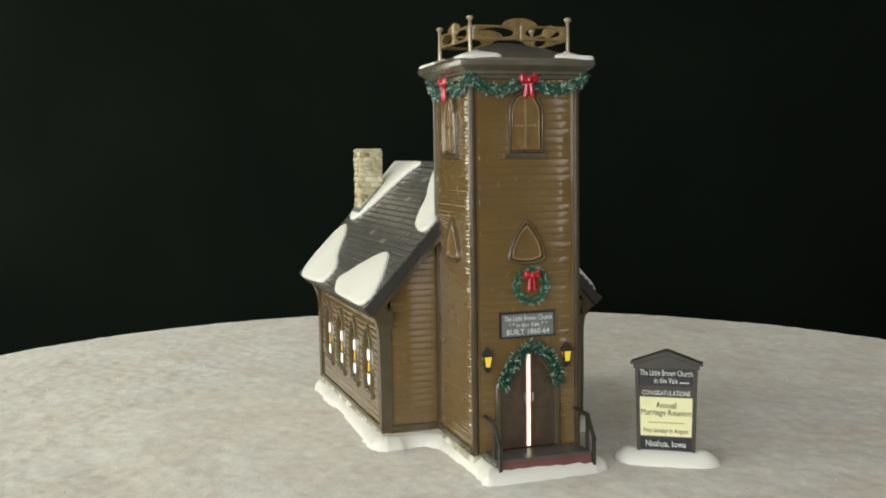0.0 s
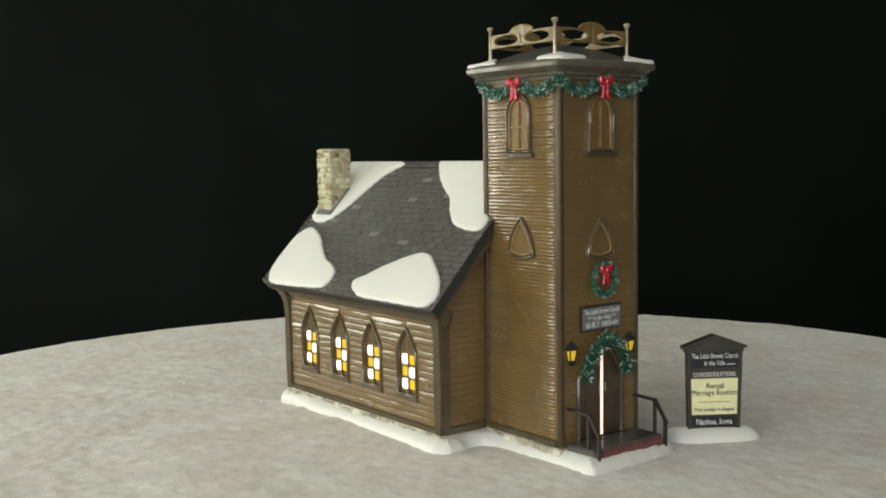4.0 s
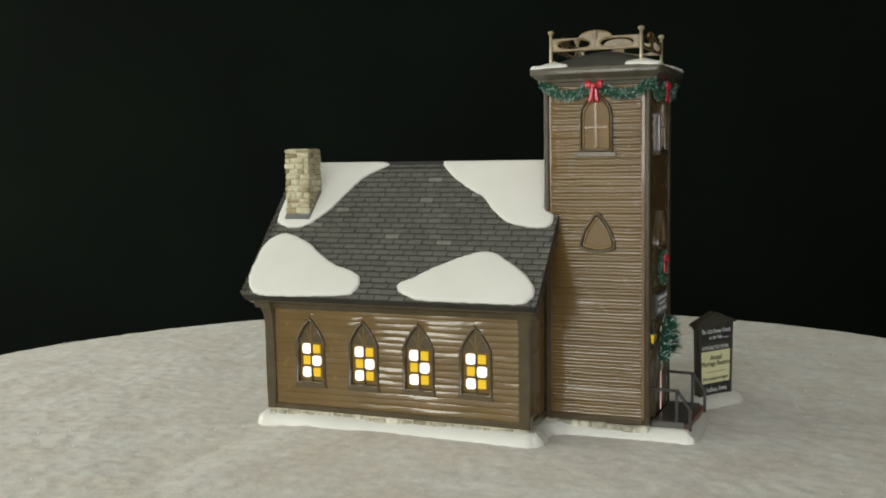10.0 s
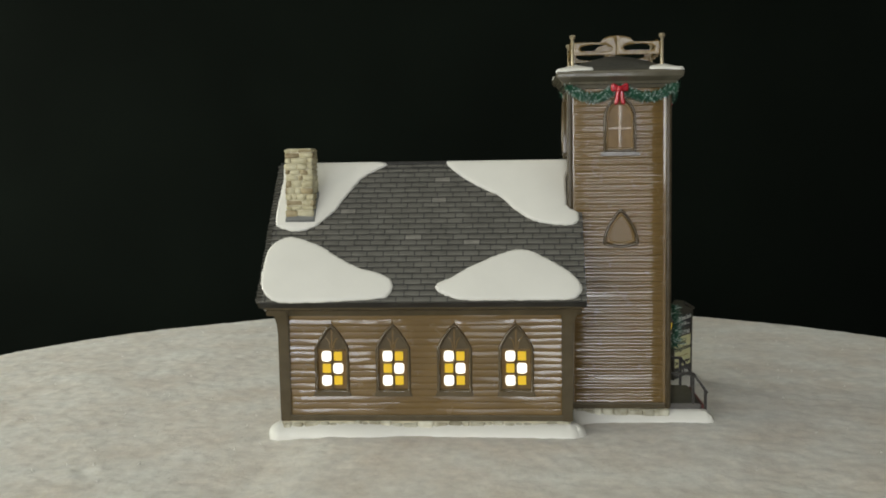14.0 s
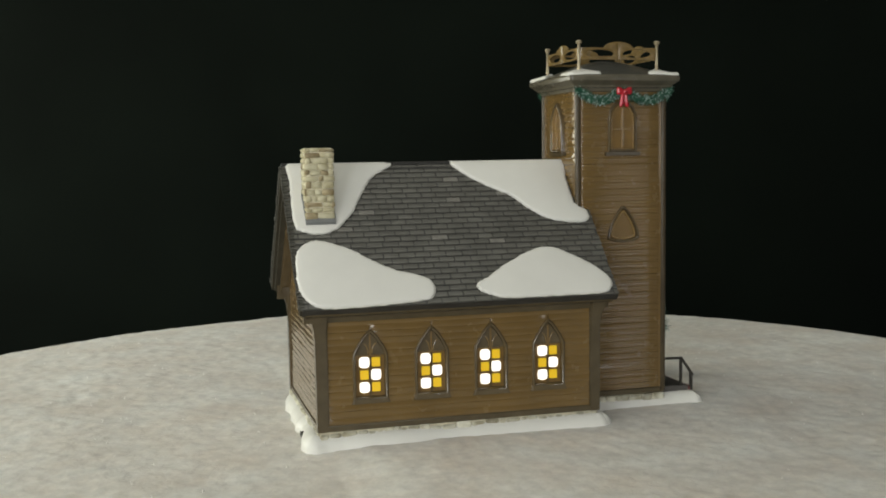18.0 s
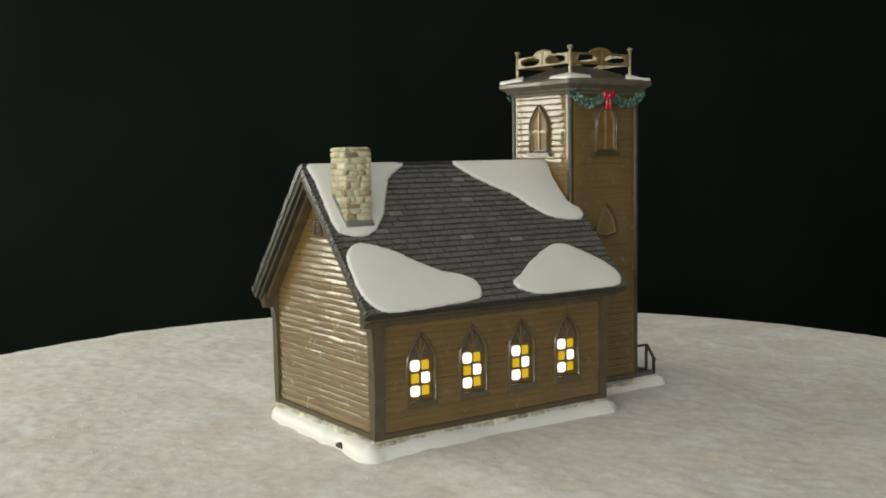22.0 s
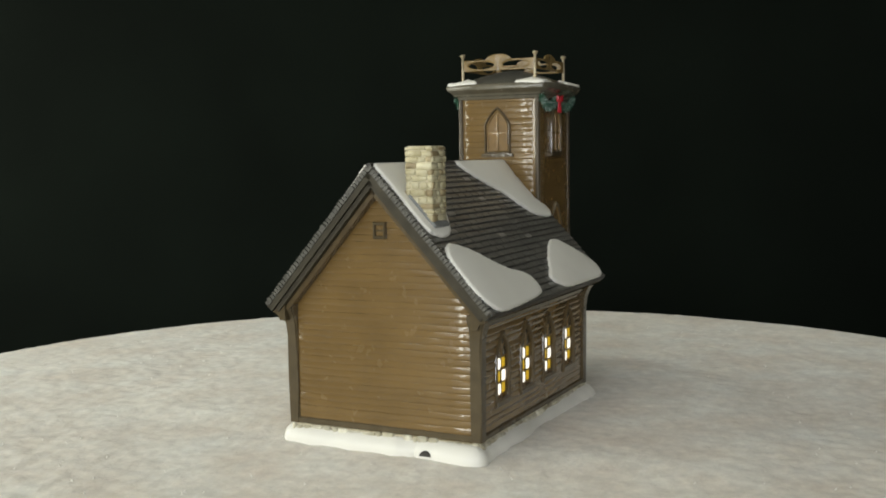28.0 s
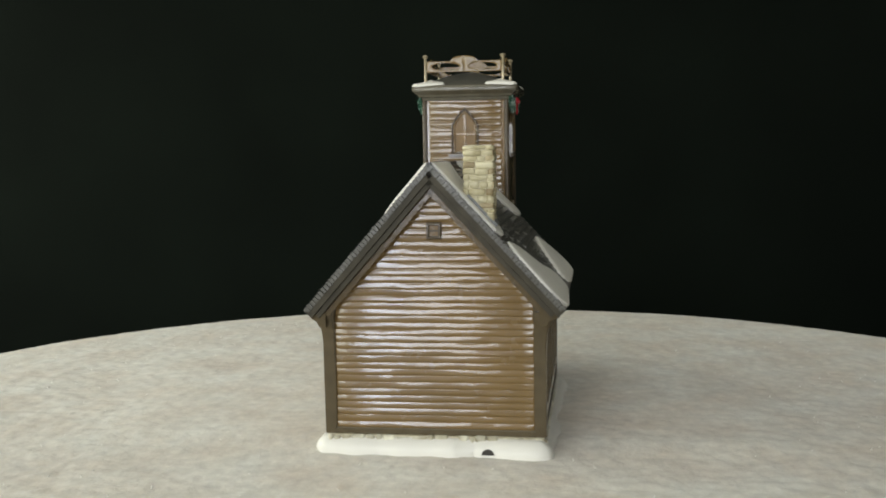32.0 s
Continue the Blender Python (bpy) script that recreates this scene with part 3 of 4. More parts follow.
def tower_window(place, c, pointed=False):
    def at(u, v, d):
        return place(c + u, v, d)
    make = (lambda w, a, b, t: arch(w, a, b, t)) if pointed else (lambda w, a, b, t: round_arch(w, a, b, t))
    w = part("window", bead(make(0.0228, 0.1828, 0.2065, 0.2206), make(0.0196, 0.1842, 0.2062, 0.2186), at, 0.0, 0.0034), FRAME_BROWN, CHURCH, "closed arched tower window with dark surround", smooth=65)
    part("inner_frame", bead(make(0.0187, 0.1847, 0.2060, 0.2181), make(0.0162, 0.1858, 0.2056, 0.2162), at, 0.0, 0.0027), SASH_PALE, w, smooth=65)
    part("panel", prism(make(0.0166, 0.1856, 0.2056, 0.2163), at, 0.0, 0.0011), SASH, w)
    part("mullion", prism([(-0.0010, 0.1858), (0.0010, 0.1858), (0.0010, 0.2150), (-0.0010, 0.2150)], at, 0.0008, 0.0024, 0.0005), SASH_PALE, w)
    part("glazing_bar", prism([(-0.0080, 0.1985), (0.0080, 0.1985), (0.0080, 0.2001), (-0.0080, 0.2001)], at, 0.0008, 0.0023, 0.0004), SASH_PALE, w)
    part("sill", prism([(-0.0138, 0.1800), (0.0138, 0.1800), (0.0134, 0.1826), (-0.0134, 0.1826)], at, 0.0, 0.0042, 0.0009), DARK, w)


def tower_triangle(place, c):
    def at(u, v, d):
        return place(c + u, v, d)
    o = reuleaux(0.0250, 0.1155, 0.1425)
    mid = (0, 0.1265)
    w = part("small_window", bead(o, shrink(o, 0.83, mid), at, 0.0, 0.0028), FRAME_BROWN, CHURCH, "rounded triangular blind window", smooth=65)
    part("inner_frame", bead(shrink(o, 0.80, mid), shrink(o, 0.65, mid), at, 0.0, 0.0022), SASH_PALE, w, smooth=65)
    part("panel", prism(shrink(o, 0.67, mid), at, 0.0, 0.0010), BROWN_FLAT, w)


def hip(x, y):
    """Height of the tower roof over its edge."""
    r = max(abs(x - TCX) / 0.0440, abs(y - TCY) / 0.0425)
    q = math.hypot((x - TCX) / 0.0440, (y - TCY) / 0.0425)
    e = 0.65 * r + 0.35 * min(1, q)
    return 0.2385 + 0.0135 * max(0.0, 1 - e ** 1.5)


def tower():
    w = wall_part("tower_wall", box(TX0, TX1, TY0, TY0 + 0.004, Z - 0.002, TTOP + Z), "tall brown clapboard tower wall")
    siding(TX0 + 0.0035, TX1 - 0.0045, 0.0030, TTOP - 0.001, 0.0046, 0.00066, on_tower_side, w, 21, beaded=True)
    w = wall_part("tower_wall", box(TX1 - 0.004, TX1, TY0 + 0.0041, TY1 - 0.0041, Z - 0.002, TTOP + Z), "tall brown clapboard tower front")
    siding(TY0 + 0.0045, TY1 - 0.0045, 0.0685, TTOP - 0.001, 0.0046, 0.0003, on_front, w, 22)
    siding(TY0 + 0.0045, -0.0250, 0.0070, 0.0685, 0.0046, 0.0003, on_front, w, 24)
    siding(0.0190, TY1 - 0.0045, 0.0070, 0.0685, 0.0046, 0.0003, on_front, w, 25)
    w = wall_part("tower_wall", box(TX0, TX0 + 0.004, TY0 + 0.0041, TY1 - 0.0041, 0.1, TTOP + Z), "brown clapboard tower rear")
    siding(TY0 + 0.0045, TY1 - 0.0045, 0.150, TTOP - 0.001, 0.0046, 0.0005, on_back, w, 23)
    w = wall_part("tower_wall", box(TX0, TX1, TY1 - 0.004, TY1, Z - 0.002, TTOP + Z), "tall brown clapboard tower wall")
    siding(TX0 + 0.0035, TX1 - 0.0045, 0.0050, TTOP - 0.001, 0.0046, 0.0008, on_tower_far, w, 26, True)
    # rounded corner posts
    for x, y in ((TX0, TY0), (TX1, TY0), (TX1, TY1), (TX0, TY1)):
        sx, sy = (1 if x > TCX else -1), (1 if y > TCY else -1)
        bm = box(min(x + sx * 0.0013, x - sx * 0.0027), max(x + sx * 0.0013, x - sx * 0.0027), min(y + sy * 0.0013, y - sy * 0.0027), max(y + sy * 0.0013, y - sy * 0.0027), Z - 0.001, TTOP + Z, 0.0016, seg=4)
        part("corner_post", bm, POST_BROWN, CHURCH, "dark brown rounded corner post", smooth=40)
    part("skirting_board", box(TX0 + 0.002, TX1 - 0.003, TY0 - 0.0019, TY0 + 0.001, Z - 0.001, Z + 0.0032, 0.0007), DARK, CHURCH)
    # cornice: a stack of mouldings, then the low hipped top
    prof = [(0.0006, 0.2268), (0.0021, 0.2272), (0.0024, 0.2294), (0.0044, 0.2299), (0.0050, 0.2316), (0.0058, 0.2321), (0.0078, 0.2339), (0.0088, 0.2346), (0.0092, 0.2372), (0.0087, 0.2384), (0.0076, 0.2393)]

    def ring(bm, hx, hy, z, r=0.0025):
        pts = []
        for cx, cy, a0 in ((1, 1, 0), (-1, 1, 90), (-1, -1, 180), (1, -1, 270)):
            for k in range(3):
                a = radians(a0 + 45 * k)
                pts.append(bm.verts.new((TCX + cx * (hx - r) + r * math.cos(a), TCY + cy * (hy - r) + r * math.sin(a), z + Z)))
        return pts
    bm = bmesh.new()
    hx, hy = (TX1 - TX0) / 2, (TY1 - TY0) / 2
    rows = [ring(bm, hx + o, hy + o, z) for o, z in prof]
    for p, q in zip(rows, rows[1:]):
        for i in range(12):
            bm.faces.new((p[i], p[(i + 1) % 12], q[(i + 1) % 12], q[i]))
    bm.faces.new(rows[0][::-1])
    bm.faces.new(rows[-1])
    part("cornice", bm, CORNICE, CHURCH, "dark stepped cornice", smooth=35)
    bm = bmesh.new()
    n = 20
    grid = [[bm.verts.new((TCX + 0.0428 * (2 * i / n - 1), TCY + 0.0418 * (2 * j / n - 1), hip(TCX + 0.0428 * (2 * i / n - 1), TCY + 0.0418 * (2 * j / n - 1)) + Z + 0.0002)) for j in range(n + 1)] for i in range(n + 1)]
    for i in range(n):
        for j in range(n):
            bm.faces.new((grid[i][j], grid[i + 1][j], grid[i + 1][j + 1], grid[i][j + 1]))
    part("tower_roof", bm, TOWER_SLATE, CHURCH, "low charcoal hipped tower roof", smooth=60)
    # snow on the four corners of the tower roof
    for k, (sx, sy) in enumerate(((-1, -1), (1, -1), (1, 1), (-1, 1))):
        def place(u, v, h, sx=sx, sy=sy):
            x, y = TCX + sx * (0.0440 - u), TCY + sy * (0.0428 - v)
            return (x, y, hip(x, y) + Z + 0.0003 + h)
        pts = [(0.0008, 0.0008), (0.013, 0.0008), (0.025 - 0.003 * (k % 2), 0.0025), (0.0230, 0.0060), (0.017, 0.0110), (0.0145, 0.0145), (0.011, 0.017), (0.0065, 0.022 + 0.002 * (k % 2)), (0.0025, 0.025), (0.0008, 0.013)]
        part("roof_snow", blob(pts, place, 0.0018, 0.0016, 4, k), SNOW, CHURCH, "white glazed snow patch", smooth=60)
    # parapet: four posts and four pierced panels
    corners = [(0.0915, -0.0345), (0.1535, -0.0358), (0.1540, 0.0275), (0.0920, 0.0300)]
    rail = empty("parapet", CHURCH)
    rail["label"] = "ochre pierced parapet with four posts"
    for x, y in corners:
        z0 = 0.2405
        bm = lathe([(0.0012, z0 + Z), (0.0011, 0.2470 + Z), (0.0010, 0.2614 + Z), (0.0013, 0.2620 + Z), (0.0021, 0.2627 + Z), (0.0022, 0.2640 + Z), (0.0014, 0.2647 + Z)], (x, y), 10)
        part("post", bm, POST, rail, "slim cream post with a flat knob", smooth=50)
    for k in range(4):
        a, b = Vector(corners[k]), Vector(corners[(k + 1) % 4])
        t = (b - a).normalized()
        nrm = Vector((t.y, -t.x))
        mid, ln = (a + b) / 2, (b - a).length

        def place(u, v, d):
            p = mid + t * u + nrm * (d - 0.0006)
            return (p.x, p.y, v + Z)
        half = ln / 2 - 0.0008
        # two halves, each a border round one oval hole
        bot, top, hump, hw = 0.2505, 0.2594, 0.0044, 0.0112
        for s in (-1, 1):
            cu, cv = s * half * 0.49, 0.2552
            line = [(u * s, bot) for u in np.linspace(0, half, 16, endpoint=False)] + [(half * s, v) for v in np.linspace(bot, top, 8, endpoint=False)]
            line += [(u * s, top) for u in np.linspace(half, hw, 10, endpoint=False)]
            line += [(s * hw * math.cos(a), top + hump * math.sin(a)) for a in np.linspace(0, math.pi / 2, 12, endpoint=False)]
            line += [(0.0, v) for v in np.linspace(top + hump, bot, 12, endpoint=False)]
            outer, inner = [], []
            for u, v in line:
                ang = math.atan2((v - cv) / 0.0046, (u - cu) / (half * 0.5))
                outer.append((u, v))
                inner.append((cu + math.cos(ang) * half * 0.37, cv - 0.0002 + math.sin(ang) * 0.0029))
            part("panel", ring_plate(outer, inner, place, 0.0, 0.0013), GOLD, rail, "ochre scroll-topped panel with an oval hole")


def porch():
    p = empty("porch", CHURCH)
    p["label"] = "low porch step with thin dark handrails"
    part("porch_floor", box(TX1 + 0.0002, 0.1830, -0.0335, 0.0300, 0.004, 0.0132, 0.0012), PORCH, p, "grey porch floor")
    part("riser", box(0.1826, 0.1855, -0.0325, 0.0288, 0.004, 0.0124, 0.0012), RISER, p, "red-brown worn front riser")
    for y in (-0.0316, 0.0290):
        r = empty("handrail", p)
        r["label"] = "thin dark handrail"
        part("rail", bar((TX1, y, 0.0350), (0.1775, y, 0.0345), 0.0013), BLACK, r)
        part("rail", bar((0.1770, y, 0.0350), (0.1872, y, 0.0205), 0.0013), BLACK, r)
        part("baluster", bar((0.1770, y, 0.0120), (0.1770, y, 0.0345), 0.0013), BLACK, r)
        part("baluster", bar((0.1858, y, 0.0050), (0.1858, y, 0.0228), 0.0014), BLACK, r)


def entrance():
    c = -0.0028
    d = empty("entrance", CHURCH)
    d["label"] = "dark double door ajar with light shining through the gap"

    def at(u, v, k):
        return on_front(c + u, v, k)
    part("door_surround", ring_plate(arch(0.0430, 0.0015, 0.040, 0.0675, 8), arch(0.0350, 0.0015, 0.039, 0.0630, 8), at, -0.001, 0.0020), DARK, d, smooth=30)
    full = arch(0.0352, 0.0013, 0.039, 0.0632, 8)
    for s in (-1, 1):
        pts = [(u, v) for u, v in full if u * s > 0.0012]
        pts = ([(s * 0.0012, 0.0013)] + (pts if s > 0 else pts[::-1]) + [(s * 0.0012, 0.0622)])
        leaf = part("door_leaf", prism(pts, at, -0.001, 0.0010), DOOR, d, "dark oak door leaf")
        for z0, z1 in ((0.006, 0.026), (0.030, 0.047)):
            part("door_panel", prism([(s * 0.0035, z0), (s * 0.0145, z0), (s * 0.0145, z1), (s * 0.0035, z1)], at, 0.0008, 0.0015, 0.0004), DOOR, leaf)
        part("handle", lathe([(0.0004, 0.0300 + Z), (0.0006, 0.0310 + Z), (0.0006, 0.0345 + Z), (0.0004, 0.0355 + Z)], (TX1 + 0.0020, c + s * 0.0026), 8), BRASS, leaf, "small silver door handle")
    part("light_gap", prism([(-0.0014, 0.0022), (0.0010, 0.0022), (0.0012, 0.0590), (0.0004, 0.0612), (-0.0012, 0.0602)], at, -0.001, 0.0014), SLIT, d, "bright strip of light between the doors")
    # red strips: the glow beside the gap is put into their colour
    part("door_edge", prism([(-0.0022, 0.0022), (-0.0015, 0.0022), (-0.0013, 0.0598), (-0.0020, 0.0594)], at, -0.001, 0.0016), EDGE_GLOW, d, "door edge with the gap's red glow painted on")
    part("door_edge", prism([(0.0011, 0.0022), (0.0021, 0.0022), (0.0021, 0.0600), (0.0011, 0.0606)], at, -0.001, 0.0017), EDGE_GLOW, d, "door edge with the gap's red glow painted on")
    # lanterns
    for y in (-0.0298, 0.0228):
        l = empty("lantern", d)
        l["label"] = "small black wall lantern with yellow glass"

        def ringz(bm, h, z, x):
            return [bm.verts.new((x + a * h * 0.6, y + b * h, z + Z)) for a, b in ((-1, -1), (1, -1), (1, 1), (-1, 1))]

        def stack(levels, x=TX1 + 0.0016):
            bm = bmesh.new()
            rows = [ringz(bm, h, z, x) for h, z in levels]
            for p, q in zip(rows, rows[1:]):
                for i in range(4):
                    bm.faces.new((p[i], p[(i + 1) % 4], q[(i + 1) % 4], q[i]))
            bm.faces.new(rows[0][::-1])
            bm.faces.new(rows[-1])
            return bm
        part("cap", stack([(0.0038, 0.0600), (0.0038, 0.0608), (0.0023, 0.0630), (0.0013, 0.0642), (0.0008, 0.0658)]), BLACK, l)
        part("glass", stack([(0.0018, 0.0535), (0.0029, 0.0604)]), LANTERN, l, "yellow lantern glass")
        part("foot", stack([(0.0008, 0.0500), (0.0014, 0.0512), (0.0025, 0.0526), (0.0022, 0.0537)]), BLACK, l)
        for a, b in ((-1, -1), (1, -1), (1, 1), (-1, 1)):
            x = TX1 + 0.0016
            part("bar", bar((x + a * 0.0011, y + b * 0.0019, 0.0535 + Z), (x + a * 0.0018, y + b * 0.0030, 0.0606 + Z), 0.0006), BLACK, l)
        part("bracket", bar((TX1 - 0.001, y, 0.0570 + Z), (TX1 + 0.0022, y, 0.0570 + Z), 0.0022), BLACK, l)
    # plaque
    pl = part("plaque", prism([(-0.0215, 0.0700), (0.0150, 0.0700), (0.0150, 0.0862), (-0.0215, 0.0862)], lambda u, v, k: on_front(u, v, k), 0.0, 0.0018, 0.0004), BLACK, CHURCH, "grey lettered plaque with a black edge")
    part("plaque_face", prism([(-0.0202, 0.0713), (0.0137, 0.0713), (0.0137, 0.0849), (-0.0202, 0.0849)], on_front, 0.0010, 0.0022), PLATE, pl)
    lettering("The Little Brown Church", LETTER, pl, on_front, -0.0032, 0.0824, 0.0315, 0.0032, 0.0024)
    lettering("* * in the Vale * *", LETTER, pl, on_front, -0.0032, 0.0783, 0.0255, 0.0028, 0.0024)
    lettering("BUILT 1860-64", LETTER, pl, on_front, -0.0032, 0.0740, 0.0280, 0.0034, 0.0024)


def tinsel(name, path, place, radius, parent, label, seed, per=34, out=0.8):
    """A garland: crowds of short needles round a path of (u, v), some of them frosted."""
    rnd = random.Random(seed)
    for title, material, count, share in ((name, PINE, per, 1.0), ("frosting", FROST, max(2, per // 7), 0.8)):
        verts, faces = [], []
        for (u0, v0), (u1, v1) in zip(path, path[1:]):
            for _ in range(count):
                t = rnd.random()
                u, v = u0 + (u1 - u0) * t, v0 + (v1 - v0) * t
                a, b = rnd.uniform(0, 2 * math.pi), rnd.uniform(-0.6, 1.0)
                ln = radius * rnd.uniform(0.55, 1.15)
                ca = math.cos(a) * math.sqrt(max(0, 1 - b * b * 0.6))
                sa = math.sin(a) * math.sqrt(max(0, 1 - b * b * 0.6))
                base = Vector(place(u + rnd.uniform(-0.3, 0.3) * radius, v + rnd.uniform(-0.3, 0.3) * radius, 0.0008 + radius * 0.35))
                tip = Vector(place(u + ca * ln, v + sa * ln, 0.0008 + radius * 0.35 + max(-0.0010, b * ln * out)))
                start = base.lerp(tip, 0.15 if title == name else 0.55)
                ax = (tip - start).normalized()
                side = ax.cross(Vector((rnd.uniform(-1, 1), rnd.uniform(-1, 1), rnd.uniform(-1, 1)))).normalized() * radius * (0.065 if title == name else 0.085)
                up = ax.cross(side)
                k = len(verts)
                verts += [start + side, start - side * 0.5 + up * 0.8, start - side * 0.5 - up * 0.8, tip]
                faces += [(k, k + 1, k + 3), (k + 1, k + 2, k + 3), (k + 2, k, k + 3)]
        me = bpy.data.meshes.new(title)
        me.from_pydata(verts, [], faces)
        me.update()
        if title == name:
            host = part(name, me, material, parent, label)
            tagged(host, kind="stuff")
        else:
            tagged(part(title, me, material, host, "frosted needle tips"), kind="stuff")
    return host


def bow(place, u, v, k, parent, d=0.003):
    """A two-loop ribbon bow with two tails."""
    b = empty("bow", parent)
    b["label"] = "red glazed ribbon bow"

    def lump(key, d0, d1, name):
        pts = smooth_outline([(u + p * k, v + q * k) for p, q in key], 4)
        bm = bmesh.new()
        rows = []
        for ins, dd in ((0.0, d0), (0.0, d0 + (d1 - d0) * 0.5), (0.10 * k, d0 + (d1 - d0) * 0.88), (0.26 * k, d1)):
            rows.append([bm.verts.new(place(p, q, dd)) for p, q in inset(pts, ins)])
        n = len(pts)
        for p, q in zip(rows, rows[1:]):
            for i in range(n):
                bm.faces.new((p[i], p[(i + 1) % n], q[(i + 1) % n], q[i]))
        bm.faces.new(rows[-1])
        bm.faces.new(rows[0][::-1])
        part(name, bm, RED, b, smooth=60)
    for s in (-1, 1):
        lump([(0.05 * s, 0.05), (0.45 * s, 0.52), (0.95 * s, 0.60), (1.05 * s, 0.15), (0.95 * s, -0.30), (0.45 * s, -0.28)], d, d + 0.0022, "loop")
        lump([(0.05 * s, -0.1), (0.42 * s, -0.35), (0.54 * s, -1.1), (0.62 * s, -1.85), (0.16 * s, -1.75), (0.05 * s, -0.9)], d, d + 0.0014, "tail")
    lump([(-0.26, 0.28), (0.26, 0.28), (0.30, -0.28), (-0.30, -0.28)], d + 0.0004, d + 0.0032, "knot")


def greenery():
    def swag(place, a, b, top, sag, seed, per=95):
        n = 16
        path = [(a + (b - a) * i / n, top - sag * (1 - (2 * i / n - 1) ** 2)) for i in range(n + 1)]
        tinsel("garland", path, place, 0.0049, CHURCH, "green frosted tinsel garland swag", seed, per)
    top, sag = 0.2290, 0.0085
    for place, lo, mid, hi, seed in ((on_front, TY0 - 0.003, -0.0028, TY1 + 0.003, 1), (on_tower_side, TX0 - 0.001, 0.1236, TX1 + 0.003, 3), (on_tower_far, TX0 - 0.001, 0.1236, TX1 + 0.003, 5)):
        swag(place, lo, mid, top, sag, seed)
        swag(place, mid, hi, top, sag, seed + 1)
        bow(place, mid, 0.2265, 0.0058, CHURCH, 0.0050)
    # wreath
    c = (-0.0010, 0.1022)
    path = [(c[0] + 0.0098 * math.cos(2 * math.pi * i / 28), c[1] + 0.0098 * math.sin(2 * math.pi * i / 28)) for i in range(29)]
    w = tinsel("wreath", path, on_front, 0.0036, CHURCH, "green frosted wreath with a red bow", 9, 55)
    bow(on_front, c[0], c[1] + 0.0062, 0.0052, w, 0.0035)
    # door garland over the arch
    path = [(-0.0212, 0.0415), (-0.0205, 0.0465), (-0.0180, 0.0515), (-0.0145, 0.0560), (-0.0100, 0.0605), (-0.0055, 0.0640), (-0.0015, 0.0660), (0.0030, 0.0640), (0.0070, 0.0605), (0.0110, 0.0560), (0.0138, 0.0510), (0.0152, 0.0460), (0.0155, 0.0410)]
    tinsel("door_garland", path, lambda u, v, d: on_front(u, v, d + 0.0022), 0.0050, CHURCH, "green frosted garland round the door arch", 10, 150, 2.1)


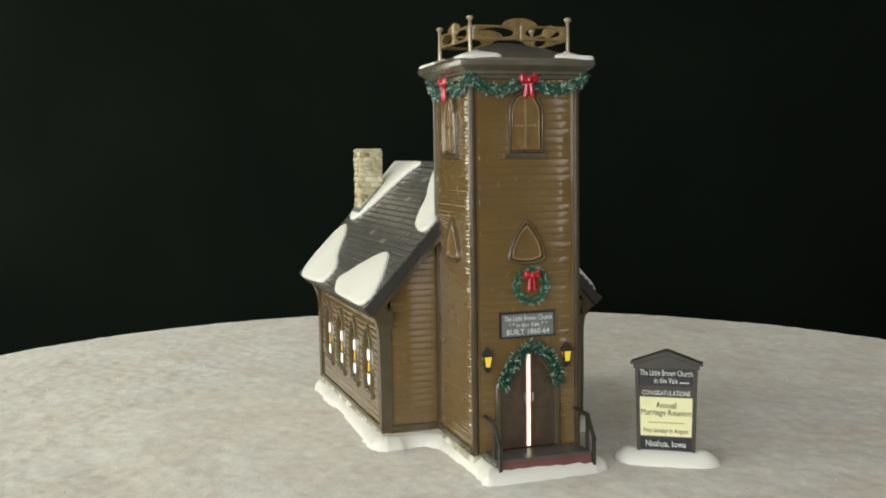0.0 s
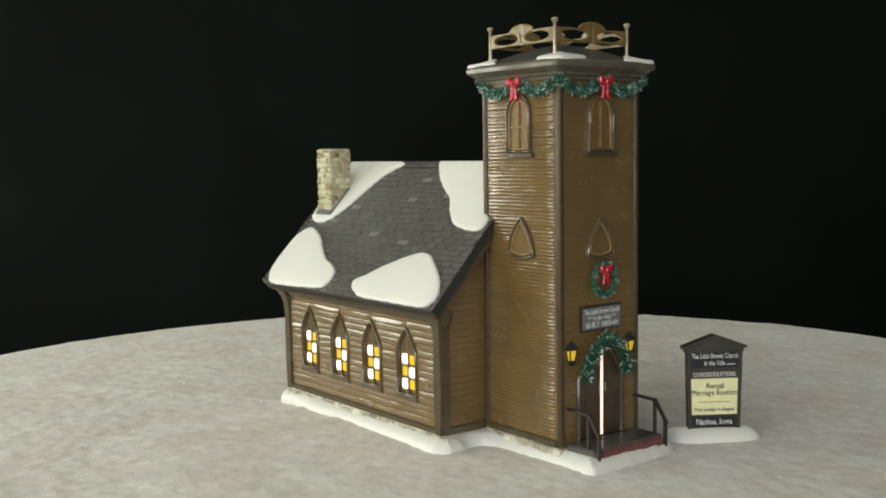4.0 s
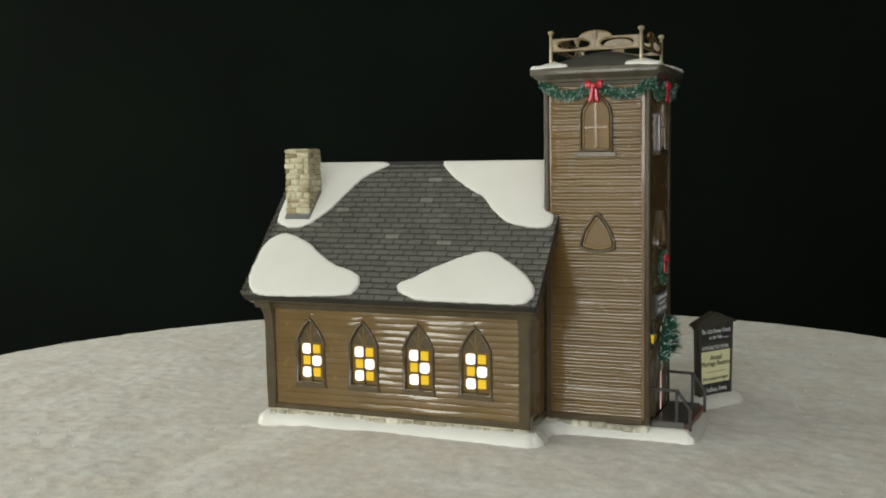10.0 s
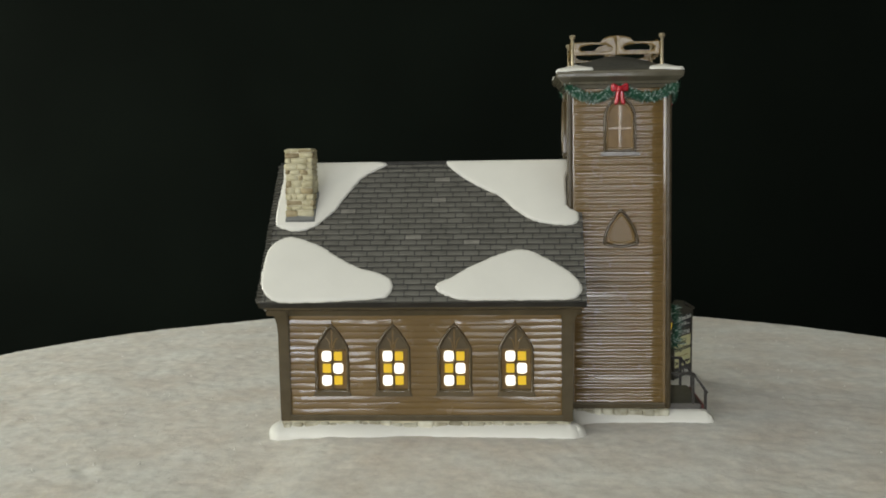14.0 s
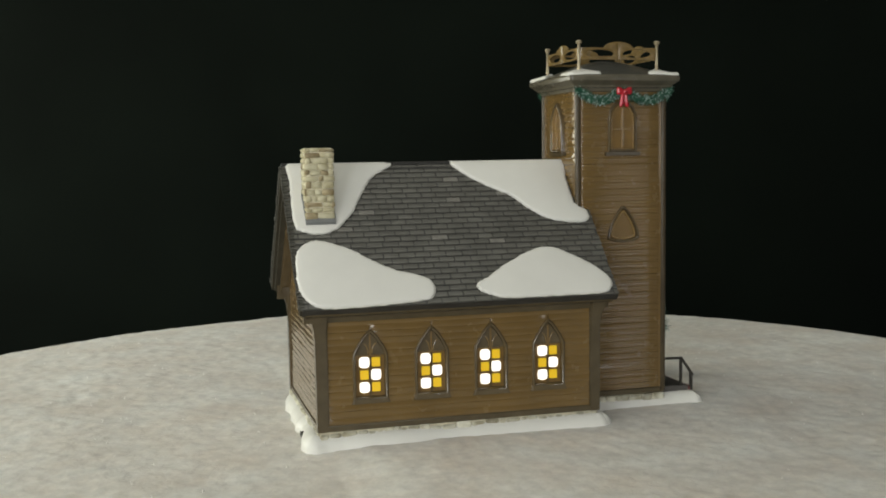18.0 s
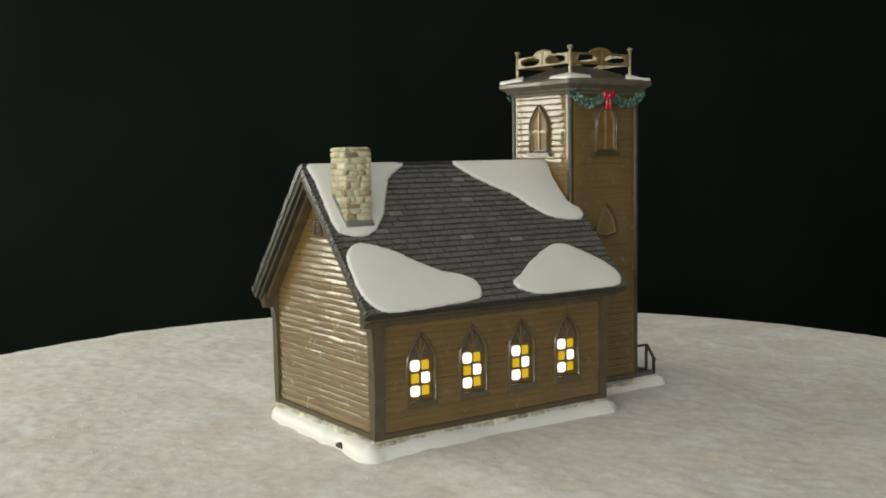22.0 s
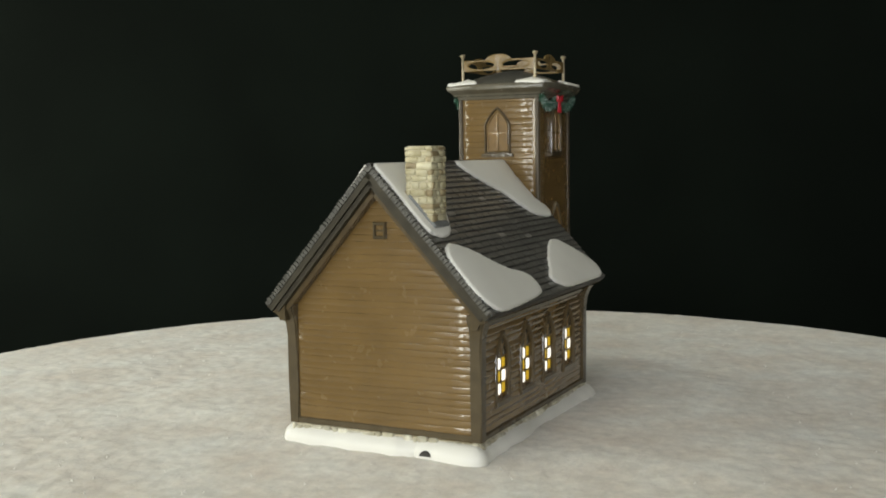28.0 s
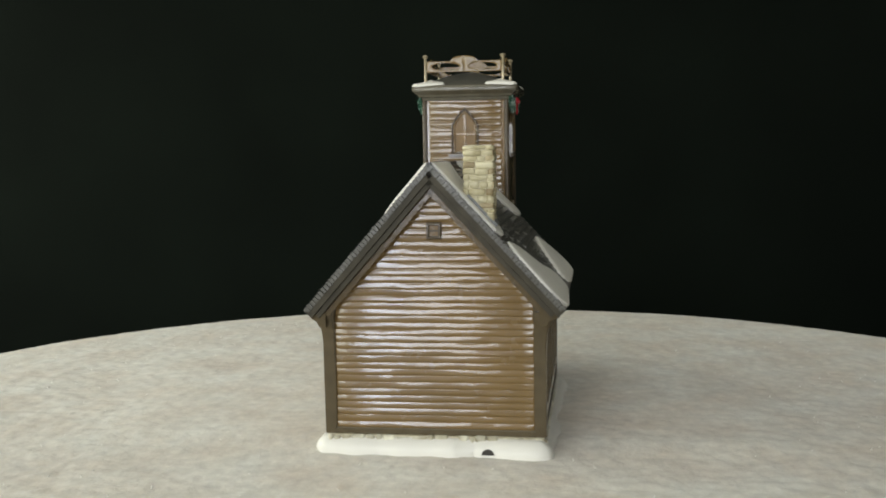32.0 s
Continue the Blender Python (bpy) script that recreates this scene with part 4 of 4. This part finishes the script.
def roofs():
    roof = empty("roof", CHURCH)
    roof["label"] = "steep charcoal shingle roof"
    x0, x1, st = -0.1250, 0.0975, 0.0470
    for side in (-1, 1):
        place = on_slope(side)
        cut = st if side < 0 else 0.0525
        shape = [(x0, 0.0), (TX0, 0.0), (TX0, cut), (x1, cut), (x1, EAVE_S), (x0, EAVE_S)]
        slab = part("slope", prism([(x + (0.0012 if x == x0 else 0), q) for x, q in shape], place, -0.0062, 0.0), SLATE_FLAT, roof, "charcoal roof slope")
        # rake mouldings under the slab at both gables, and the eave cove
        part("rake_moulding", prism([(x0 + 0.0015, 0.004), (x0 + 0.0075, 0.004), (x0 + 0.0075, EAVE_S - 0.003), (x0 + 0.0015, EAVE_S - 0.003)], place, -0.0098, -0.0060, 0.0008), RAKE, roof)
        part("rake_board", prism([(x0 - 0.0004, 0.0), (x0 + 0.0014, 0.0), (x0 + 0.0014, EAVE_S - 0.0005), (x0 - 0.0004, EAVE_S - 0.0005)], place, -0.0064, -0.0008, 0.0005), RAKE, roof, "olive-brown board along the gable edge")
        part("rake_moulding", prism([(x0 + 0.0050, 0.008), (x0 + 0.0120, 0.008), (x0 + 0.0120, EAVE_S - 0.007), (x0 + 0.0050, EAVE_S - 0.007)], place, -0.0135, -0.0096, 0.0008), FRAME_BROWN, roof)
        part("rake_moulding", prism([(x1 - 0.0098, cut + 0.004), (x1 - 0.0015, cut + 0.004), (x1 - 0.0015, EAVE_S - 0.008), (x1 - 0.0098, EAVE_S - 0.008)], place, -0.0100, -0.0060, 0.0008), DARK, roof)
        ca, sa = (CA, SA) if side < 0 else (0.662, 0.749)
        y_out = RIDGE_Y + side * (EAVE_S * ca - 0.0040)
        y_in = NY0 if side < 0 else NY1
        z1 = RIDGE_Z - EAVE_S * sa + Z
        bm = bmesh.new()
        prof = [(y_in - side * 0.002, z1 - 0.0105), (y_in + side * 0.0022, z1 - 0.0105), (y_in + side * 0.0040, z1 - 0.0070), (y_out, z1 - 0.0048), (y_out, z1 - 0.0005), (y_in - side * 0.002, z1 + 0.006)]
        rows = [[bm.verts.new((x, y, z)) for y, z in prof] for x in (x0 + 0.003, x1 - 0.003)]
        for i in range(len(prof)):
            j = (i + 1) % len(prof)
            bm.faces.new((rows[0][i], rows[0][j], rows[1][j], rows[1][i]))
        bm.faces.new(rows[0][::-1])
        bm.faces.new(rows[1])
        part("eave_cove", bm, DARK, roof, "dark moulded eave")
        shingles(side, place, slab, x0, x1, cut)
        bm = bmesh.new()
        rnd = random.Random(60 + side)
        for k in range(44):
            q0 = 0.0015 + k * (EAVE_S - 0.003) / 44
            q1 = q0 + (EAVE_S - 0.003) / 44 * rnd.uniform(0.70, 0.92)
            o = rnd.uniform(0.0, 0.0006)
            a, b = x0 - 0.0010 - o, x0 + 0.0022
            vs = [bm.verts.new(place(x, q, h)) for x in (a, b) for q, h in ((q0, 0.0007), (q1, 0.0012 + o), (q1, -0.0026), (q0, -0.0026))]
            for f in ((0, 1, 2, 3), (7, 6, 5, 4), (0, 4, 5, 1), (1, 5, 6, 2), (2, 6, 7, 3), (3, 7, 4, 0)):
                bm.faces.new([vs[i] for i in f])
        tagged(part("verge_shingles", bm, TOWER_SLATE, slab, "uneven shingle ends along the gable"), kind="stuff")
    part("ridge_cap", bar((x0, RIDGE_Y, RIDGE_Z + Z - 0.0008), (TX0, RIDGE_Y, RIDGE_Z + Z - 0.0008), 0.0022, sides=8), SLATE_FLAT, roof)


def shingles(side, place, slab, x0, x1, cut):
    """Courses of shingles with open joints; the middle of the near slope piece by piece, the rest joined."""
    rnd = random.Random(31 + side)
    n = 26
    p = EAVE_S / n
    rest = bmesh.new()
    made = 0

    def piece(bm, a, b, s0, lift):
        tilt, back = rnd.uniform(-0.00016, 0.00016), rnd.uniform(-0.00022, 0.00010)
        cut_at = rnd.uniform(-0.05, 0.03) * p
        prof = ((s0 + p * 0.89, 0.0001), (s0 + p * 0.885, 0.0006 + lift), (s0 + p * 0.85, 0.00088 + lift), (s0 + p * 0.77, 0.00092 + lift), (s0 + p * 0.45, 0.00062 + lift), (s0 + p * 0.04, 0.0001), (s0, -0.0004), (s0 + p * 0.89, -0.0004))
        rows = [[bm.verts.new(place(x, s + (cut_at if h > -0.0004 and s > s0 + p * 0.5 else 0), h + (sg * tilt + (back if s < s0 + p * 0.5 else 0) if h > 0.0002 else 0))) for s, h in prof] for x, sg in ((a, -1), (b, 1))]
        m = len(prof)
        for i in range(m):
            j = (i + 1) % m
            bm.faces.new((rows[0][i], rows[0][j], rows[1][j], rows[1][i]))
        bm.faces.new(rows[0][::-1])
        bm.faces.new(rows[1])
    for r in range(n):
        s0 = r * p
        end = TX0 if s0 < cut - 0.001 else x1
        x = x0 - (r % 2) * 0.0056 - rnd.uniform(0, 0.0012)
        while x < end - 0.001:
            w = 0.0112 * rnd.uniform(0.94, 1.06)
            a, b = max(x, x0), min(x + w - 0.0009, end)
            x += w
            if b - a < 0.002:
                continue
            lift = rnd.uniform(-0.00006, 0.00012)
            if side < 0 and 2 <= r and made < 300:
                bm = bmesh.new()
                piece(bm, a, b, s0, lift)
                part("shingle", bm, SLATE_PALE if rnd.random() < 0.04 else SLATE, slab, smooth=40)
                made += 1
            else:
                piece(rest, a, b, s0, lift)
    tagged(part("shingles", rest, SLATE, slab, smooth=40), kind="stuff")


def roof_snow():
    def near(x, q, h):
        return on_slope(-1)(x, q, h + 0.0009)

    def far(x, q, h):
        return on_slope(1)(x, q, h + 0.0009)
    a = [(-0.0450, 0.0020), (-0.0527, 0.0076), (-0.0624, 0.0153), (-0.0721, 0.0317), (-0.0811, 0.0478), (-0.0937, 0.0609), (-0.1057, 0.0645), (-0.1167, 0.0618), (-0.1211, 0.0565), (-0.1215, 0.0366), (-0.1205, 0.0173), (-0.1195, -0.0005), (-0.090, -0.0010), (-0.060, -0.0010)]
    b = [(-0.1109, 0.0707), (-0.1209, 0.0774), (-0.1241, 0.0890), (-0.1246, 0.1089), (-0.1190, 0.1209), (-0.1085, 0.1262), (-0.0785, 0.1260), (-0.0434, 0.1237), (-0.0343, 0.1190), (-0.0343, 0.1095), (-0.0422, 0.1033), (-0.0591, 0.0975), (-0.0725, 0.0891), (-0.0865, 0.0790), (-0.1000, 0.0728)]
    c = [(0.0021, -0.0008), (0.0072, 0.0108), (0.0228, 0.0237), (0.0399, 0.0346), (0.0507, 0.0474), (0.0651, 0.0578), (0.0850, 0.0615), (0.0939, 0.0590), (0.0944, 0.0510), (0.0886, 0.0470), (0.0868, 0.0440), (0.0868, 0.0200), (0.0868, -0.0008), (0.0450, -0.0010)]
    d = [(0.0526, 0.0833), (0.0429, 0.0857), (0.0240, 0.0949), (0.0074, 0.1060), (-0.0030, 0.1122), (-0.0024, 0.1179), (0.0049, 0.1216), (0.0168, 0.1252), (0.0528, 0.1254), (0.0846, 0.1252), (0.0920, 0.1219), (0.0945, 0.1160), (0.0917, 0.1090), (0.0820, 0.0987), (0.0663, 0.0877), (0.0604, 0.0847)]
    for k, pts in enumerate((a, b, c, d)):
        part("roof_snow", blob(pts, near, 0.0019, 0.0020, 8, k, 0.00035, least=0.0), SNOW, CHURCH, "thick white glazed snow patch on the roof", smooth=60)
    e = [(-0.1225, 0.0), (-0.1235, 0.0150), (-0.1220, 0.0330), (-0.1130, 0.0450), (-0.0950, 0.0400), (-0.0800, 0.0200), (-0.0600, 0.0), (-0.0900, -0.0008)]
    part("roof_snow", blob(e, far, 0.0019, 0.0020, 8, 9, 0.00035, least=0.0), SNOW, CHURCH, "white glazed snow patch on the far slope", smooth=60)
    g = [(0.0500, 0.1100), (0.0700, 0.0950), (0.0900, 0.0850), (0.0960, 0.1000), (0.0950, 0.1180), (0.0800, 0.1240), (0.0600, 0.1220)]
    part("roof_snow", blob(g, far, 0.0018, 0.0020, 8, 10, 0.00035), SNOW, CHURCH, "white glazed snow patch on the far slope", smooth=60)


def stone(x0, x1, y0, y1, z0, z1, rnd):
    """A rough stone with rounded, uneven corners."""
    bm = box(x0, x1, y0, y1, z0, z1)
    for v in bm.verts:
        v.co += Vector([rnd.uniform(-0.00055, 0.00055) for _ in range(3)])
    bmesh.ops.bevel(bm, geom=list(bm.edges), offset=min(0.0005, (z1 - z0) * 0.25, (x1 - x0) * 0.25, (y1 - y0) * 0.25), segments=1, affect="EDGES")
    return bm


def chimney():
    x0, x1, y0, y1, top = -0.1135, -0.0938, -0.0449, -0.0255, 0.1875 + Z
    rise = SA / CA
    core = bmesh.new()
    k = 0.0006

    def foot(y):
        return RIDGE_Z - (RIDGE_Y - y) * rise + Z
    vs = [core.verts.new(q) for q in ((x0 + k, y0 + k, foot(y0) - 0.002), (x1 - k, y0 + k, foot(y0) - 0.002), (x1 - k, y1 - k, foot(y1) - 0.002), (x0 + k, y1 - k, foot(y1) - 0.002),
                                      (x0 + k, y0 + k, top - k), (x1 - k, y0 + k, top - k), (x1 - k, y1 - k, top - k), (x0 + k, y1 - k, top - k))]
    for q in ((0, 3, 2, 1), (4, 5, 6, 7), (0, 1, 5, 4), (1, 2, 6, 5), (2, 3, 7, 6), (3, 0, 4, 7)):
        core.faces.new([vs[i] for i in q])
    ch = part("chimney", core, MORTAR, CHURCH, "cream rubble-stone chimney")
    # lead flashing
    part("flashing", prism([(x0 - 0.0008, (RIDGE_Y - y1) / CA), (x1 + 0.0014, (RIDGE_Y - y1) / CA), (x1 + 0.0007, (RIDGE_Y - y0) / CA - 0.0012), (x0 - 0.0004, (RIDGE_Y - y0) / CA - 0.0012)], on_slope(-1), 0.0008, 0.0046, 0.0004), PLATE, ch)
    rnd = random.Random(77)
    z = foot(y0) + 0.0008
    row = 0
    while z < top - 0.001:
        h = min(rnd.uniform(0.0030, 0.0058), top - z)
        if top - z - h < 0.002:
            h = top - z
        for face in range(4):
            lo, hi = ((x0, x1), (y0, y1), (x0, x1), (y0, y1))[face]
            u = lo
            first = True
            while u < hi - 0.001:
                w = rnd.uniform(0.0035, 0.0125) if not first or row % 2 else rnd.uniform(0.003, 0.006)
                first = False
                v = min(u + w, hi)
                if hi - v < 0.003:
                    v = hi
                g = 0.0002
                o = rnd.uniform(0.0, 0.0004)
                deep = 0.0020
                if face == 0:
                    b = (u + g, v - g, y0 - o, y0 + deep)
                elif face == 1:
                    b = (x1 - deep, x1 + o, u + g, v - g)
                elif face == 2:
                    b = (u + g, v - g, y1 - deep, y1 + o)
                else:
                    b = (x0 - o, x0 + deep, u + g, v - g)
                y = (b[2] + b[3]) / 2
                if z + h > foot(y) + 0.0015:
                    part("stone", stone(*b, max(z, foot(y) - 0.001) + g, z + h - g, rnd), STONE_DARK if rnd.random() < 0.16 else STONE, ch, smooth=50)
                u = v
        z += h
        row += 1
    part("cap_stone", box(x0 + 0.0006, x1 - 0.0006, y0 + 0.0006, y1 - 0.0006, top - 0.002, top + 0.0008, 0.0010, seg=2), STONE, ch)


def base():
    # snow bank on which the church stands
    pts = [(-0.1215, -0.0790), (-0.1000, -0.0815), (-0.0650, -0.0850), (-0.0250, -0.0825), (0.0150, -0.0828), (0.0550, -0.0850), (0.0820, -0.0862), (0.0955, -0.0815), (0.0975, -0.0680), (0.0955, -0.0540), (0.1050, -0.0440), (0.1300, -0.0420), (0.1600, -0.0410),
           (0.1820, -0.0425), (0.1900, -0.0400), (0.1915, -0.0200), (0.1905, 0.0050), (0.1890, 0.0280), (0.1820, 0.0410), (0.1650, 0.0420), (0.1300, 0.0400), (0.1050, 0.0430), (0.1000, 0.0620), (0.0850, 0.0760), (0.0300, 0.0760), (-0.0400, 0.0760), (-0.0950, 0.0770), (-0.1140, 0.0740), (-0.1190, 0.0550), (-0.1195, 0.0200), (-0.1205, -0.0150), (-0.1180, -0.0330), (-0.1225, -0.0520)]
    b = part("snow_base", blob(pts, lambda u, v, h: (u, v, h), 0.0093, 0.0042, 5, 3, 0.0010, skirt=True), SNOW, CHURCH, "rounded white glazed snow bank", smooth=70)
    # foundation stones between snow and walls
    rnd = random.Random(8)

    def course(place, a, b2):
        u = a
        while u < b2:
            w = rnd.uniform(0.004, 0.011)
            v = min(b2, u + w)
            (p0, q0), (p1, q1) = place(u + 0.0003), place(v - 0.0003)
            x0, x1 = sorted((p0, p1))
            y0, y1 = sorted((q0, q1))
            if x1 - x0 < 0.0005:
                x0, x1 = x0 - 0.0010, x1 + 0.0010
            if y1 - y0 < 0.0005:
                y0, y1 = y0 - 0.0010, y1 + 0.0010
            o = rnd.uniform(0, 0.0006)
            part("foundation_stone", box(x0 - o, x1 + o, y0 - o, y1 + o, 0.0052, rnd.uniform(0.0092, 0.0116), 0.0012), FOUND, CHURCH)
            u = v
    course(lambda u: (u, NY0 - 0.0006), NX0, NX1)
    course(lambda u: (NX0 - 0.0006, u), NY0, NY1)
    course(lambda u: (u, TY0 - 0.0006), NX1 + 0.002, TX1)
    part("foundation", box(NX0, NX1, NY0, NY1, 0.004, 0.0110), MORTAR, CHURCH)
    part("foundation", box(NX1 + 0.0002, TX1, TY0, TY1, 0.004, 0.0110), MORTAR, CHURCH)
    # notch for the lamp cord in the rear edge: a solid plug, coloured as the shade inside
    part("cord_hole", prism([(-0.0400 + 0.0040 * math.cos(math.pi * i / 10), -0.0118 + 0.0034 * math.sin(math.pi * i / 10)) for i in range(11)], on_gable, 0.0046, 0.0082), HOLE_SHADE, CHURCH, "small cord hole, its shade painted as a dark plug")


def church():
    base()
    nave()
    for cx in LANCETS:
        lancet(cx)
    tower()
    tower_window(on_tower_side, 0.1240)
    tower_window(on_front, -0.0035)
    tower_window(on_tower_far, 0.1240)
    tower_window(on_back, -0.0028, True)
    tower_triangle(on_tower_side, 0.1248)
    tower_triangle(on_front, -0.0032)
    entrance()
    porch()
    roofs()
    roof_snow()
    chimney()
    greenery()


church()

# ---- the notice board beside the porch ----
SIGN_AT, SIGN_TURN = (0.1837, 0.0797), 57.0


def notice_board():
    s = empty("notice_board")
    tagged(s, "dark miniature church notice board with cream panel on a snow mound", "sign")

    def at(u, v, d):
        return (u, -0.0022 - d, v)
    pts = [(-0.0330, 0.004), (-0.0275, -0.0075), (-0.0130, -0.0112), (0.0085, -0.0112), (0.0260, -0.0085), (0.0330, 0.0), (0.0280, 0.010), (0.0110, 0.0125), (-0.0130, 0.013), (-0.0285, 0.011)]
    part("snow_mound", blob(pts, lambda u, v, h: (u, v, h), 0.0100, 0.0052, 6, 4, skirt=True), SNOW, s, "white glazed snow mound", smooth=70)
    b = part("board", prism([(-0.0176, 0.0055), (0.0176, 0.0055), (0.0190, 0.0615), (-0.0190, 0.0615)], lambda u, v, d: (u, -d, v), -0.0022, 0.0022, 0.0008), BOARD, s, "dark olive board")
    part("gable", prism([(-0.0200, 0.0608), (0.0200, 0.0608), (0.0200, 0.0634), (0.0, 0.0702), (-0.0200, 0.0634)], lambda u, v, d: (u, -d, v), -0.0030, 0.0030, 0.0005), BOARD, s)
    for k in (-1, 1):
        part("eave_board", prism([(k * 0.0218, 0.0630), (k * 0.0218, 0.0648), (k * 0.0, 0.0726), (0.0, 0.0702)], lambda u, v, d: (u, -d, v), -0.0040, 0.0040, 0.0004), BOARD, s)
    for k in (-1, 1):
        part("side_post", prism([(k * 0.0152, 0.009), (k * 0.0178, 0.009), (k * 0.0190, 0.0612), (k * 0.0166, 0.0612)], at, -0.0002, 0.0012, 0.0003), BOARD, s)
    part("header_band", prism([(-0.0162, 0.0501), (0.0162, 0.0501), (0.0164, 0.0604), (-0.0164, 0.0604)], at, -0.0002, 0.0006), BAND, s)
    part("footer_band", prism([(-0.0150, 0.0090), (0.0150, 0.0090), (0.0153, 0.0172), (-0.0153, 0.0172)], at, -0.0002, 0.0006), BAND, s)
    part("notice", prism([(-0.0155, 0.0186), (0.0155, 0.0186), (0.0160, 0.0430), (-0.0160, 0.0430)], at, -0.0002, 0.0007), CREAM, s, "cream notice panel")
    lettering("The Little Brown Church", LETTER, s, at, 0.0, 0.0584, 0.0318, 0.0036, 0.0008)
    lettering("in the Vale", LETTER, s, at, 0.0, 0.0536, 0.0142, 0.0033, 0.0008)
    part("rule", prism([(0.0083, 0.0522), (0.0138, 0.0522), (0.0138, 0.0528), (0.0083, 0.0528)], at, 0.0005, 0.0009), LETTER, s)
    lettering("CONGRATULATIONS", LETTER, s, at, 0.0, 0.0457, 0.0292, 0.0030, 0.0003)
    lettering("Annual", INK, s, at, 0.0, 0.0383, 0.0122, 0.0040, 0.0009)
    lettering("Marriage Reunion", INK, s, at, 0.0, 0.0330, 0.0305, 0.0050, 0.0009)
    part("rule", prism([(-0.0108, 0.0269), (0.0108, 0.0269), (0.0108, 0.0274), (-0.0108, 0.0274)], at, 0.0006, 0.0010), RULE, s, "thin ochre rule")
    lettering("First Sunday in August", INK, s, at, 0.0, 0.0218, 0.0272, 0.0036, 0.0009)
    lettering("Nashua, Iowa", LETTER, s, at, 0.0, 0.0136, 0.0245, 0.0046, 0.0008)
    return s


SIGN = notice_board()


# ---- turning ----
def motions():
    turn = [(0, -71.61), (1, -66.72), (2, -61.62), (3, -56.7), (3.5, -54.37), (5.5, -44.48), (6, -41.93), (7, -37.19), (8, -32.3), (9, -27.35), (10, -22.53), (11, -17.88), (12, -12.95), (13, -8.3), (14, -3.72), (14.5, -1.26), (16.5, 8.53), (17, 11.09), (18, 15.75), (19, 20.6), (20, 25.64), (21, 30.33), (22, 35.1), (23, 39.98), (24, 45.03), (25, 49.82), (25.5, 51.77), (27.5, 61.19), (28, 63.72), (29, 68.41), (30, 72.92), (31, 77.72), (32, 82.18)]
    rows, signs = [], []
    for t, a in turn:
        rows.append((t, pose(0, 0, 0, 0, 0, a)))
        c, s = math.cos(radians(a)), math.sin(radians(a))
        signs.append((t, pose(SIGN_AT[0] * c - SIGN_AT[1] * s, SIGN_AT[0] * s + SIGN_AT[1] * c, 0, 0, 0, a + SIGN_TURN)))
    walk(CHURCH, rows)
    walk(TABLE, rows)
    walk(SIGN, signs)


motions()
